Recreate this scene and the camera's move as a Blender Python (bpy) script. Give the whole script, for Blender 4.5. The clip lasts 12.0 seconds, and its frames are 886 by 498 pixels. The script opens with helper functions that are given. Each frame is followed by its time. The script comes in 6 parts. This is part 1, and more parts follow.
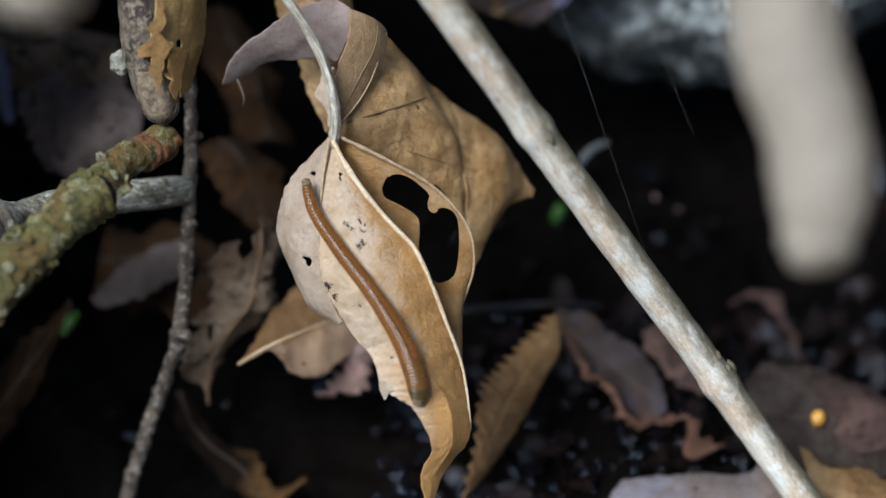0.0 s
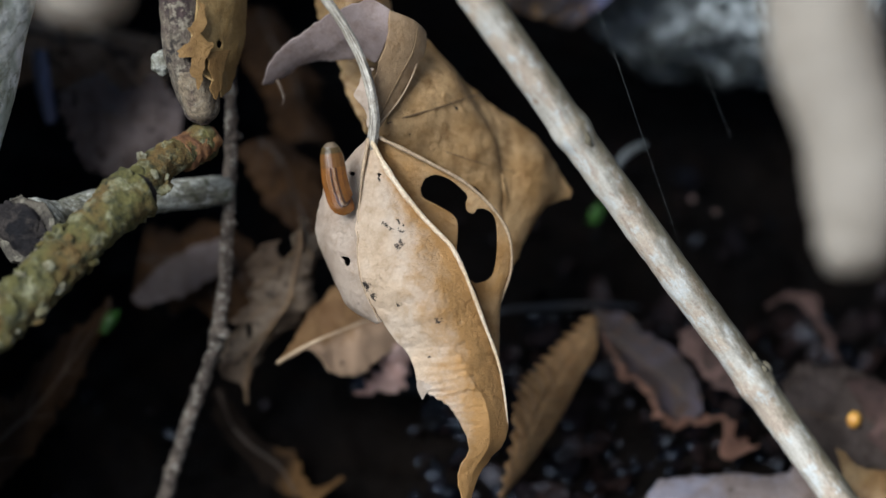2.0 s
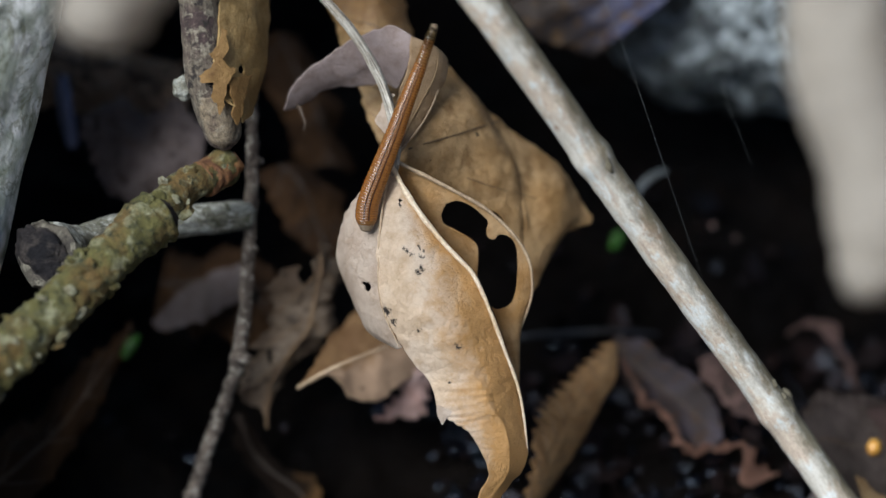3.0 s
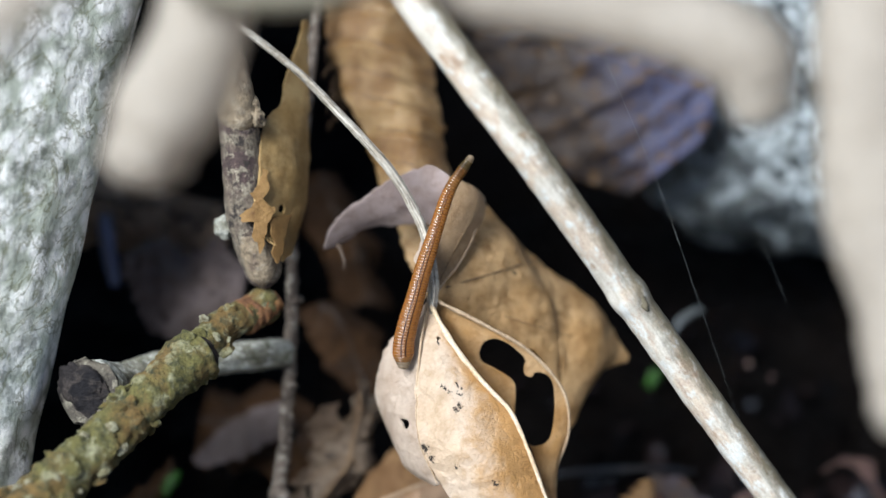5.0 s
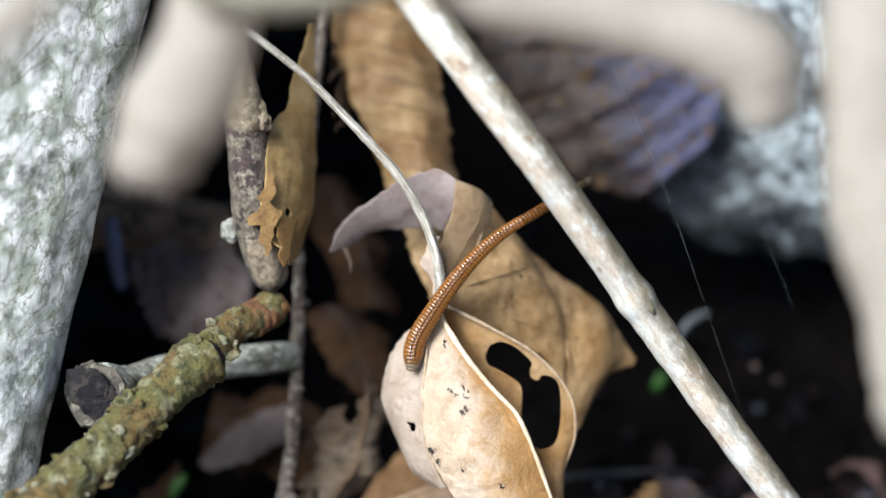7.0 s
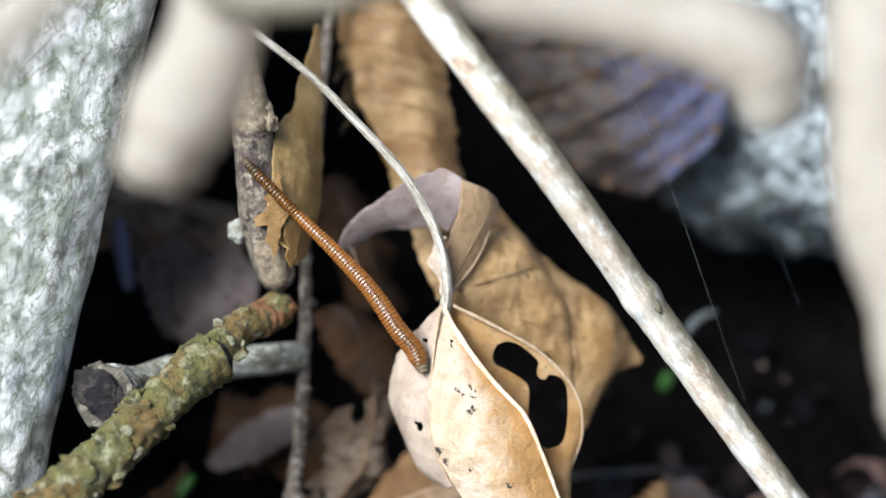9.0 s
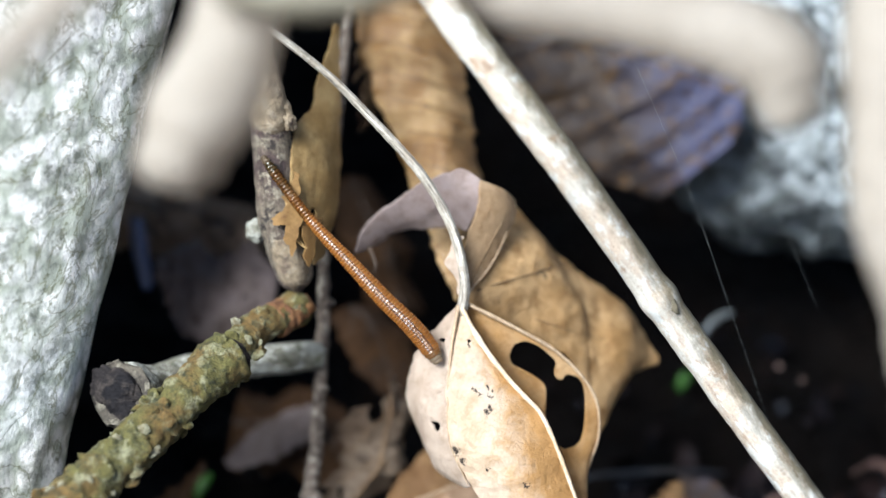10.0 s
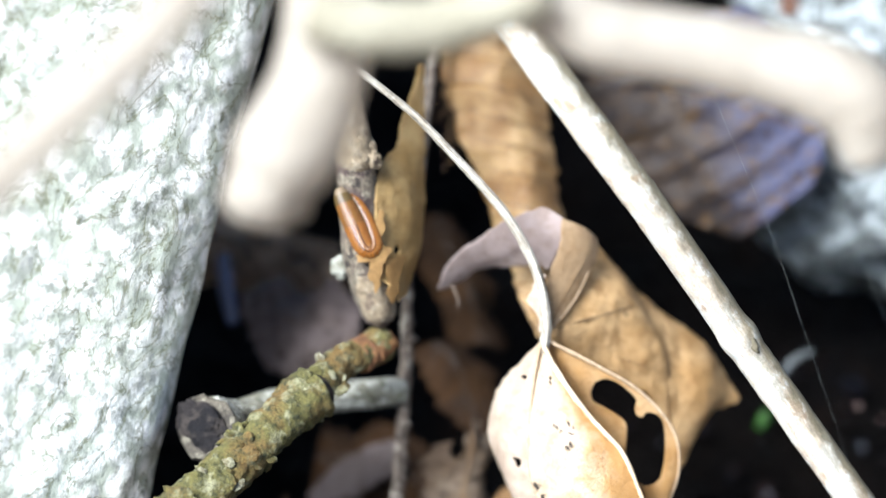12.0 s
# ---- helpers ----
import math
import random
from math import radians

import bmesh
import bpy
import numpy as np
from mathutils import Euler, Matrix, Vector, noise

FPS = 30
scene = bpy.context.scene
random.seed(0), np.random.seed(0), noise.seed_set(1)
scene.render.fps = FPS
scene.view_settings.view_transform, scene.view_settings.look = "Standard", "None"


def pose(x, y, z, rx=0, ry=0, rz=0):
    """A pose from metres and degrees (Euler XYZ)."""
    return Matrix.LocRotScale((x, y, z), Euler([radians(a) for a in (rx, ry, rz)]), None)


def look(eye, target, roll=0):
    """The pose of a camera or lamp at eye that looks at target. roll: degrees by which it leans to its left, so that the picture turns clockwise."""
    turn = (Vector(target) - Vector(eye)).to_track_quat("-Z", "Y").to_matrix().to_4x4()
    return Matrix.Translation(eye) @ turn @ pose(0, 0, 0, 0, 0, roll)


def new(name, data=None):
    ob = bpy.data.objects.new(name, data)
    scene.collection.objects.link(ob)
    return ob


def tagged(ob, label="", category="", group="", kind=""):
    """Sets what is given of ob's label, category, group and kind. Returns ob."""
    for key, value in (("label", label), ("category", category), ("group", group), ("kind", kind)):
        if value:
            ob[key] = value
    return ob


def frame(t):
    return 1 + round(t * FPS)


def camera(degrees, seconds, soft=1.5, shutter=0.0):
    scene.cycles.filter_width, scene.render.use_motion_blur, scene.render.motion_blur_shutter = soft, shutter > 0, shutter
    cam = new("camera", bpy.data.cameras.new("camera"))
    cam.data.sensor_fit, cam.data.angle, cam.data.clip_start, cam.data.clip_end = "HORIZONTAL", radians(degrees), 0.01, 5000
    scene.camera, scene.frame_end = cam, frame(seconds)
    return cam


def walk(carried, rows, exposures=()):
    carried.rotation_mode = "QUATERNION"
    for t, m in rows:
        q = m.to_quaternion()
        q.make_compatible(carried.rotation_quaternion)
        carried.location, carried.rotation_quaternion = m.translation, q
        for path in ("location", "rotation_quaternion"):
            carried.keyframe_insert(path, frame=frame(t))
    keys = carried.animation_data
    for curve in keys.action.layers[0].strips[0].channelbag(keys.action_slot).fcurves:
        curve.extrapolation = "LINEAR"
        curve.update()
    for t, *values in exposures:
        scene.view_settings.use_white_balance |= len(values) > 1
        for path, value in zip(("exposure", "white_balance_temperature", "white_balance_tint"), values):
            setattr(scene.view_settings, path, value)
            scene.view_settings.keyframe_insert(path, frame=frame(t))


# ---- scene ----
cam = camera(16, 12.0, shutter=0.2)
cam.data.dof.use_dof = True
cam.data.dof.focus_distance = 0.385
cam.data.dof.aperture_fstop = 8.6
PATH = [
    (0, look((0.00000, -0.27071, 0.33071), (0.01278, -0.01029, 0.04067), 1.58)),
    (0.5, look((0.00000, -0.27123, 0.33123), (0.01192, -0.01079, 0.04118), 1.51)),
    (1, look((0.00000, -0.27192, 0.33192), (0.01071, -0.01145, 0.04185), 1.28)),
    (1.5, look((0.00000, -0.27194, 0.33194), (0.00949, -0.01138, 0.04191), 1.20)),
    (2, look((0.00000, -0.27228, 0.33228), (0.00802, -0.01164, 0.04228), 1.05)),
    (2.5, look((0.00000, -0.27220, 0.33220), (0.00653, -0.01150, 0.04221), 0.87)),
    (3, look((0.00000, -0.27263, 0.33263), (0.00548, -0.00957, 0.04477), 0.85)),
    (3.5, look((0.00000, -0.27365, 0.33365), (0.00423, -0.00582, 0.05018), 0.63)),
    (3.7, look((0.00000, -0.27424, 0.33424), (0.00389, -0.00249, 0.05454), 0.45)),
    (4.1, look((0.00000, -0.27479, 0.33479), (0.00245, -0.00007, 0.05798), 0.31)),
    (4.7, look((0.00000, -0.27525, 0.33525), (0.00124, 0.00019, 0.05915), 0.18)),
    (5.5, look((0.00000, -0.27568, 0.33568), (0.00010, -0.00010, 0.05971), 0.07)),
    (6, look((0.00000, -0.27566, 0.33566), (0.00003, 0.00008, 0.05987), -0.01)),
    (6.5, look((0.00000, -0.27577, 0.33577), (-0.00000, 0.00000, 0.06000), -0.00)),
    (7, look((0.00000, -0.27583, 0.33583), (-0.00004, -0.00003, 0.06009), 0.00)),
    (9, look((0.00000, -0.27620, 0.33620), (-0.00087, -0.00040, 0.06045), -0.29)),
    (9.5, look((0.00000, -0.27663, 0.33663), (-0.00187, -0.00086, 0.06086), -0.33)),
    (10, look((0.00000, -0.27665, 0.33665), (-0.00305, -0.00087, 0.06090), -0.44)),
    (10.5, look((0.00000, -0.27726, 0.33726), (-0.00527, -0.00146, 0.06156), -0.71)),
    (11, look((0.00000, -0.27846, 0.33846), (-0.00753, -0.00258, 0.06289), -0.91)),
    (11.5, look((0.00000, -0.27874, 0.33874), (-0.01037, -0.00237, 0.06377), -1.27)),
    (12, look((0.00000, -0.27959, 0.33959), (-0.01323, -0.00072, 0.06726), -1.51)),
]
walk(cam, PATH, exposures=[(0.0, 0.12), (2.5, 0.02), (3.5, 0.0), (3.7, 0.2), (5.5, 0.68), (7.2, 0.84), (9.5, 0.98), (10.5, 1.04), (12.0, 1.46)])

# ---- light: open shade under a forest, soft sky with a veiled sun ----
world = bpy.data.worlds.new("sky")
scene.world = world
world.use_nodes = True
wn, wl = world.node_tree.nodes, world.node_tree.links
sky = wn.new("ShaderNodeTexSky")
sky.sky_type = "NISHITA"
sky.sun_disc = False
sky.sun_elevation, sky.sun_rotation = radians(58), radians(233)
wl.new(sky.outputs[0], wn["Background"].inputs[0])
wn["Background"].inputs[1].default_value = 0.062
sun = new("sun", bpy.data.lights.new("sun", "SUN"))
sun.data.energy, sun.data.angle, sun.data.color = 5.5, radians(32), (0.945, 0.985, 1.01)
sun.matrix_world = look((-0.42, -0.32, 0.85), (0, 0, 0))

# ---- frame of the slope: u across, v up along the slope, w out of it, in millimetres ----
S = math.sqrt(0.5)


def at(u, v, w):
    return Vector((u, S * (v - w), 60 + S * (v + w))) / 1000


TOWARDS = Vector((0, -S, S))


# ---- materials ----
def mat(name):
    m = bpy.data.materials.new(name)
    m.use_nodes = True
    return m, m.node_tree.nodes, m.node_tree.links, m.node_tree.nodes["Principled BSDF"]


def ramp(n, stops):
    r = n.new("ShaderNodeValToRGB")
    e = r.color_ramp.elements
    while len(e) < len(stops):
        e.new(0.5)
    for k, (p, c) in zip(e, stops):
        k.position, k.color = p, (*c, 1) if len(c) == 3 else c
    return r


def coords(n, l, k=1000.0, stretch=(1, 1, 1)):
    c, mp = n.new("ShaderNodeTexCoord"), n.new("ShaderNodeMapping")
    mp.inputs["Scale"].default_value = tuple(k * s for s in stretch)
    l.new(c.outputs["Object"], mp.inputs[0])
    return mp.outputs[0]


def noise_tex(n, l, co, scale, detail=4.0, rough=0.6):
    t = n.new("ShaderNodeTexNoise")
    t.inputs["Scale"].default_value, t.inputs["Detail"].default_value, t.inputs["Roughness"].default_value = scale, detail, rough
    l.new(co, t.inputs["Vector"])
    return t


def mix(n, l, fac, a, b, kind="MIX"):
    m = n.new("ShaderNodeMix")
    m.data_type, m.blend_type = "RGBA", kind
    for sock, val in ((m.inputs[0], fac), (m.inputs[6], a), (m.inputs[7], b)):
        if isinstance(val, (int, float)):
            sock.default_value = val
        elif isinstance(val, tuple):
            sock.default_value = (*val, 1)
        else:
            l.new(val, sock)
    return m.outputs[2]


def bump(n, l, height, strength, dist, prev=None):
    b = n.new("ShaderNodeBump")
    b.inputs["Strength"].default_value, b.inputs["Distance"].default_value = strength, dist
    l.new(height, b.inputs["Height"])
    if prev:
        l.new(prev, b.inputs["Normal"])
    return b.outputs[0]


def leaf_mat(name, a, b, vein, blotch=(0.03, 0.02, 0.015), blot=0.66, rough=0.6, thin=0.25, cell=1.9, fade=None, spread=(0.5, 1.05), lean=(1.0, 0.5), marks=(), relief=0.6, shine=0.35, mottle=1.0, grain=1.0, net=0.17, emboss=0.5):
    """Dead leaf: two tones, a fine net of veins in relief, side veins, dark blotches."""
    m, n, l, p = mat(name)
    co = coords(n, l)
    big, mid, fine = noise_tex(n, l, co, 0.14), noise_tex(n, l, co, 0.45, 8, 0.68), noise_tex(n, l, co, 3.0, 5, 0.7)
    base = mix(n, l, ramp_of(n, l, big.outputs[0], 0.4, 0.6), a, b)
    base = mix(n, l, ramp_of(n, l, mid.outputs[0], 0.46, 0.72), base, tuple(x * (1 - mottle * k) for x, k in zip(b, (0.4, 0.48, 0.58))))
    uvn, sep = n.new("ShaderNodeUVMap"), n.new("ShaderNodeSeparateXYZ")
    uvn.uv_map = "leaf"
    l.new(uvn.outputs[0], sep.inputs[0])
    if fade:
        total = None
        for val, share in ((mid.outputs[0], 0.5), (sep.outputs[0], lean[0]), (sep.outputs[1], lean[1])):
            g2 = n.new("ShaderNodeMath")
            g2.operation = "MULTIPLY_ADD"
            l.new(val, g2.inputs[0])
            g2.inputs[1].default_value, g2.inputs[2].default_value = share, 0.0
            if total:
                l.new(total, g2.inputs[2])
            total = g2.outputs[0]
        base = mix(n, l, ramp_of(n, l, total, *spread), base, fade)
    speck = ramp_of(n, l, fine.outputs[0], 0.35, 0.75)
    base = mix(n, l, 0.2 * grain, base, mix(n, l, speck, tuple(0.55 * x for x in b), tuple(min(1, 1.05 * x) for x in a)))
    mesh = n.new("ShaderNodeTexVoronoi")
    mesh.feature = "DISTANCE_TO_EDGE"
    mesh.inputs["Scale"].default_value = cell
    warp = n.new("ShaderNodeVectorMath")
    warp.operation = "MULTIPLY_ADD"
    l.new(fine.outputs["Color"], warp.inputs[0])
    warp.inputs[1].default_value = (0.5, 0.5, 0.5)
    l.new(co, warp.inputs[2])
    l.new(warp.outputs[0], mesh.inputs["Vector"])
    line = ramp_of(n, l, mesh.outputs["Distance"], 0.0, 0.13)
    base = mix(n, l, line, mix(n, l, net, base, vein), base)
    grit = noise_tex(n, l, co, 5.0, 3, 0.6)
    base = mix(n, l, ramp_of(n, l, grit.outputs[0], 0.62, 0.72), base, mix(n, l, 0.3 * grain, base, blotch))
    spot = noise_tex(n, l, co, 0.8, 3, 0.55)
    base = mix(n, l, ramp_of(n, l, spot.outputs[0], blot, blot + 0.05), base, blotch)
    if marks:
        um, mp = n.new("ShaderNodeUVMap"), n.new("ShaderNodeMapping")
        um.uv_map = "leaf"
        mp.inputs["Scale"].default_value = (8, 45, 0)
        l.new(um.outputs[0], mp.inputs[0])
        ragged, shift = noise_tex(n, l, co, 1.6, 4, 0.7), n.new("ShaderNodeVectorMath")
        shift.operation = "MULTIPLY_ADD"
        l.new(ragged.outputs["Color"], shift.inputs[0])
        shift.inputs[1].default_value = (1.6, 1.6, 0)
        l.new(mp.outputs[0], shift.inputs[2])
        for ms, mt, mr in marks:
            ds, ad = n.new("ShaderNodeVectorMath"), n.new("ShaderNodeMath")
            ds.operation, ad.operation = "DISTANCE", "MULTIPLY_ADD"
            l.new(shift.outputs[0], ds.inputs[0])
            ds.inputs[1].default_value = (ms * 8 + 0.8, mt * 45 + 0.8, 0)
            l.new(grit.outputs[0], ad.inputs[0])
            ad.inputs[1].default_value = -2.2 * mr
            l.new(ds.outputs["Value"], ad.inputs[2])
            base = mix(n, l, ramp_of(n, l, ad.outputs[0], -0.1 * mr, 0.4 * mr), (0.035, 0.028, 0.025), base)
    l.new(base, p.inputs["Base Color"])
    p.inputs["Roughness"].default_value = rough
    p.inputs["Specular IOR Level"].default_value = shine
    nb = bump(n, l, line, emboss, 0.0002 * relief)
    nb = bump(n, l, fine.outputs[0], 0.35 * grain, 0.0002 * relief, nb)
    nb = bump(n, l, mid.outputs[0], 0.6, 0.0009 * relief, nb)
    l.new(nb, p.inputs["Normal"])
    tr = n.new("ShaderNodeBsdfTranslucent")
    l.new(base, tr.inputs[0])
    mx = n.new("ShaderNodeMixShader")
    mx.inputs[0].default_value = thin
    l.new(p.outputs[0], mx.inputs[1])
    l.new(tr.outputs[0], mx.inputs[2])
    l.new(mx.outputs[0], n["Material Output"].inputs[0])
    return m


def ramp_of(n, l, val, lo, hi):
    r = n.new("ShaderNodeMapRange")
    r.inputs["From Min"].default_value, r.inputs["From Max"].default_value = lo, hi
    l.new(val, r.inputs["Value"])
    return r.outputs[0]


def crust_mat(name, tones, scale=0.6, patch=0.25, rough=0.85, relief=0.0006, grain=3.0, stretch=(1, 1, 1), streak=0.0, along=4.0, crisp=1.0, drawn=None, algae_shade=None, speckle=0.45):
    """Bark, lichen or stone: up to four tones in patches over a grainy relief."""
    m, n, l, p = mat(name)
    co = coords(n, l, stretch=stretch)
    if drawn:
        ud, md = n.new("ShaderNodeUVMap"), n.new("ShaderNodeMapping")
        ud.uv_map = "bark"
        md.inputs["Scale"].default_value = (*drawn, 1)
        l.new(ud.outputs[0], md.inputs[0])
        big, mid, fine = noise_tex(n, l, md.outputs[0], patch, 6, 0.65), noise_tex(n, l, md.outputs[0], scale, 6, 0.65), noise_tex(n, l, co, grain, 4, 0.7)
    else:
        big, mid, fine = noise_tex(n, l, co, patch, 6, 0.65), noise_tex(n, l, co, scale, 6, 0.65), noise_tex(n, l, co, grain, 4, 0.7)
    c = mix(n, l, ramp_of(n, l, big.outputs[0], 0.5 - 0.08 * crisp, 0.5 + 0.08 * crisp), tones[0], tones[1])
    if len(tones) > 2:
        c = mix(n, l, ramp_of(n, l, mid.outputs[0], 0.57 - 0.09 * crisp, 0.57 + 0.09 * crisp), c, tones[2])
    if len(tones) > 3:
        alt = noise_tex(n, l, md.outputs[0] if drawn else co, scale * 0.7, 5, 0.6)
        alt.inputs["Distortion"].default_value = 0.3
        c = mix(n, l, ramp_of(n, l, alt.outputs[0], 0.6 - 0.06 * crisp, 0.6 + 0.08 * crisp), c, tones[3])
    # Painted shade: olive darkening on the side away from the sun, with some algae.
    if algae_shade:
        one, shaded_side = n.new("ShaderNodeSeparateXYZ"), n.new("ShaderNodeMath")
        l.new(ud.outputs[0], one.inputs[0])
        shaded_side.operation = "MULTIPLY_ADD"
        l.new(mid.outputs[0], shaded_side.inputs[0])
        shaded_side.inputs[1].default_value = 0.7
        l.new(one.outputs[0], shaded_side.inputs[2])
        c = mix(n, l, ramp_of(n, l, shaded_side.outputs[0], 0.6, 0.88), mix(n, l, 0.9, c, algae_shade), c)
    c = mix(n, l, speckle, c, mix(n, l, ramp_of(n, l, fine.outputs[0], 0.3, 0.7), (0.05, 0.045, 0.04), (0.9, 0.88, 0.84)), "OVERLAY")
    if streak:
        um, mp = n.new("ShaderNodeUVMap"), n.new("ShaderNodeMapping")
        um.uv_map = "bark"
        mp.inputs["Scale"].default_value = (12, along, 1)
        l.new(um.outputs[0], mp.inputs[0])
        fib = noise_tex(n, l, mp.outputs[0], 1.0, 5, 0.7)
        c = mix(n, l, streak, c, mix(n, l, ramp_of(n, l, fib.outputs[0], 0.35, 0.65), (0.06, 0.05, 0.04), (0.85, 0.84, 0.8)), "OVERLAY")
    l.new(c, p.inputs["Base Color"])
    p.inputs["Roughness"].default_value = rough
    nb = bump(n, l, mid.outputs[0], 0.8, relief)
    nb = bump(n, l, fine.outputs[0], 0.6, relief * 0.3, nb)
    l.new(nb, p.inputs["Normal"])
    return m


# Fade mixes real golden colouring with painted shade right of the ridge.
M_LOBE = leaf_mat("pale_leaf", (0.78, 0.645, 0.52), (0.75, 0.58, 0.42), (0.42, 0.24, 0.11), blot=0.9, fade=(0.59, 0.31, 0.095), spread=(0.72, 1.02), lean=(0.68, 0.8), thin=0.22, relief=2.0, shine=0.35, rough=0.48, net=0.09, emboss=0.35, cell=1.8, mottle=0.75, grain=0.5,
                  marks=((0.42, 0.165, 0.17), (0.46, 0.172, 0.12), (0.62, 0.16, 0.19), (0.58, 0.175, 0.12), (0.52, 0.198, 0.16), (0.47, 0.205, 0.13), (0.56, 0.085, 0.2), (0.03, 0.265, 0.28), (0.06, 0.285, 0.15), (0.27, 0.3, 0.13), (0.55, 0.34, 0.16), (0.2, 0.43, 0.13)))
M_FLAP = leaf_mat("grey_leaf", (0.63, 0.525, 0.435), (0.53, 0.415, 0.33), (0.32, 0.24, 0.18), blot=0.9, relief=1.2, net=0.06, emboss=0.4, cell=1.6, mottle=0.6, grain=0.6)
M_BROWN = leaf_mat("brown_leaf", (0.56, 0.365, 0.18), (0.38, 0.215, 0.08), (0.19, 0.105, 0.045), blot=0.70, relief=1.2, net=0.07, emboss=0.4, cell=1.4, grain=0.7)
M_MAUVE = leaf_mat("mauve_leaf", (0.40, 0.33, 0.32), (0.30, 0.235, 0.225), (0.24, 0.19, 0.175), blot=0.8, relief=0.3)
M_DUSK = leaf_mat("dusky_leaf", (0.22, 0.175, 0.172), (0.13, 0.10, 0.098), (0.06, 0.05, 0.045), blot=0.62)
M_OCHRE = leaf_mat("ochre_leaf", (0.42, 0.25, 0.115), (0.31, 0.17, 0.072), (0.13, 0.08, 0.035), blot=0.74)
M_GOLD = leaf_mat("golden_bark", (0.60, 0.43, 0.205), (0.44, 0.28, 0.105), (0.26, 0.15, 0.06), blot=0.74, relief=0.6, thin=0.35)
M_SHRED = leaf_mat("orange_bark", (0.34, 0.20, 0.075), (0.20, 0.11, 0.036), (0.2, 0.11, 0.04), blot=0.68, relief=0.6)
M_SLATE = leaf_mat("slate_leaf", (0.19, 0.152, 0.15), (0.115, 0.09, 0.085), (0.05, 0.042, 0.038), blot=0.66)
M_GREYB = leaf_mat("greyish_leaf", (0.32, 0.315, 0.39), (0.27, 0.22, 0.205), (0.2, 0.15, 0.13), blot=0.66, relief=1.2, fade=(0.20, 0.12, 0.075), spread=(1.0, 1.35), lean=(0.2, 0.9))
# Near black with a tan end: deep litter shade painted into the leaf.
M_SHADE = leaf_mat("shade_toned_brown_leaf", (0.010, 0.006, 0.004), (0.006, 0.004, 0.003), (0.02, 0.012, 0.008), blot=0.68, fade=(0.13, 0.07, 0.028), spread=(0.95, 1.2), lean=(0.25, 1.0), rough=0.8, shine=0.08)
M_TORN = leaf_mat("torn_leaf", (0.25, 0.19, 0.138), (0.12, 0.08, 0.053), (0.09, 0.058, 0.038), blot=0.60)
M_RUST = leaf_mat("rust_leaf", (0.44, 0.29, 0.135), (0.24, 0.125, 0.038), (0.12, 0.055, 0.022), blot=0.70, rough=0.36, shine=0.8, relief=0.9, grain=0.5)
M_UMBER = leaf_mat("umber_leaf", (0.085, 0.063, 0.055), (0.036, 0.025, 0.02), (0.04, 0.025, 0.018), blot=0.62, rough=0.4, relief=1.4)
# Violet fade paints the sky's sheen onto the damp brown leaf.
M_VIOLET = leaf_mat("sky_violet_leaf", (0.05, 0.036, 0.028), (0.024, 0.022, 0.027), (0.025, 0.02, 0.02), blot=0.57, blotch=(0.10, 0.055, 0.02), rough=0.4, fade=(0.078, 0.086, 0.165), spread=(0.8, 1.3))
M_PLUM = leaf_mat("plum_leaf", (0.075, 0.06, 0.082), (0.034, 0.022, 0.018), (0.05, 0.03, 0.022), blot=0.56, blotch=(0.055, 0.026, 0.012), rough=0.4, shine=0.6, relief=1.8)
# Dark brown that includes the shade deep among the litter.
M_DEEP = leaf_mat("shade_deep_brown_leaf", (0.078, 0.038, 0.015), (0.036, 0.017, 0.007), (0.02, 0.011, 0.007), blot=0.62, relief=1.3, shine=0.2)
M_RUSTRIB = crust_mat("rust_rib", [(0.075, 0.045, 0.026), (0.05, 0.032, 0.02)], rough=0.5, relief=0.0001)
M_DIM = leaf_mat("dim_brown_leaf", (0.44, 0.33, 0.25), (0.26, 0.18, 0.12), (0.12, 0.08, 0.055), blot=0.56, relief=1.8)
M_ORANGE = leaf_mat("orange_leaf", (0.42, 0.155, 0.035), (0.24, 0.075, 0.018), (0.1, 0.04, 0.015), blot=0.6)
M_DEEPRIB = crust_mat("deep_rib", [(0.03, 0.017, 0.01), (0.02, 0.012, 0.007)], rough=0.5, relief=0.0001)
M_TANRIB = crust_mat("tan_rib", [(0.44, 0.33, 0.22), (0.36, 0.26, 0.17)], rough=0.6, relief=0.0001)
M_BROWNRIB = crust_mat("brown_rib", [(0.27, 0.18, 0.09), (0.20, 0.125, 0.06)], rough=0.5, relief=0.0001)
M_DARKRIB = crust_mat("dark_rib", [(0.17, 0.105, 0.052), (0.12, 0.07, 0.036)], rough=0.5, relief=0.0001)
M_EDGE = leaf_mat("orange_tan_leaf", (0.57, 0.375, 0.195), (0.49, 0.27, 0.095), (0.22, 0.125, 0.06), blot=0.72, relief=1.2, net=0.07, emboss=0.4, cell=1.4, grain=0.6)
M_TAN = leaf_mat("tan_leaf", (0.51, 0.37, 0.245), (0.41, 0.275, 0.155), (0.22, 0.145, 0.085), blot=0.70)
M_TWOTONE = leaf_mat("two_tone_leaf", (0.27, 0.155, 0.07), (0.18, 0.095, 0.04), (0.16, 0.09, 0.05), blot=0.70, fade=(0.50, 0.34, 0.23), spread=(0.82, 1.0), lean=(1.0, 0.1))
M_PINK = leaf_mat("pinkish_leaf", (0.17, 0.10, 0.085), (0.06, 0.034, 0.03), (0.08, 0.04, 0.034), blot=0.60, relief=1.2)
M_PINKPALE = leaf_mat("pale_pink_leaf", (0.66, 0.47, 0.43), (0.42, 0.25, 0.22), (0.25, 0.13, 0.11), blot=0.70, relief=1.6)
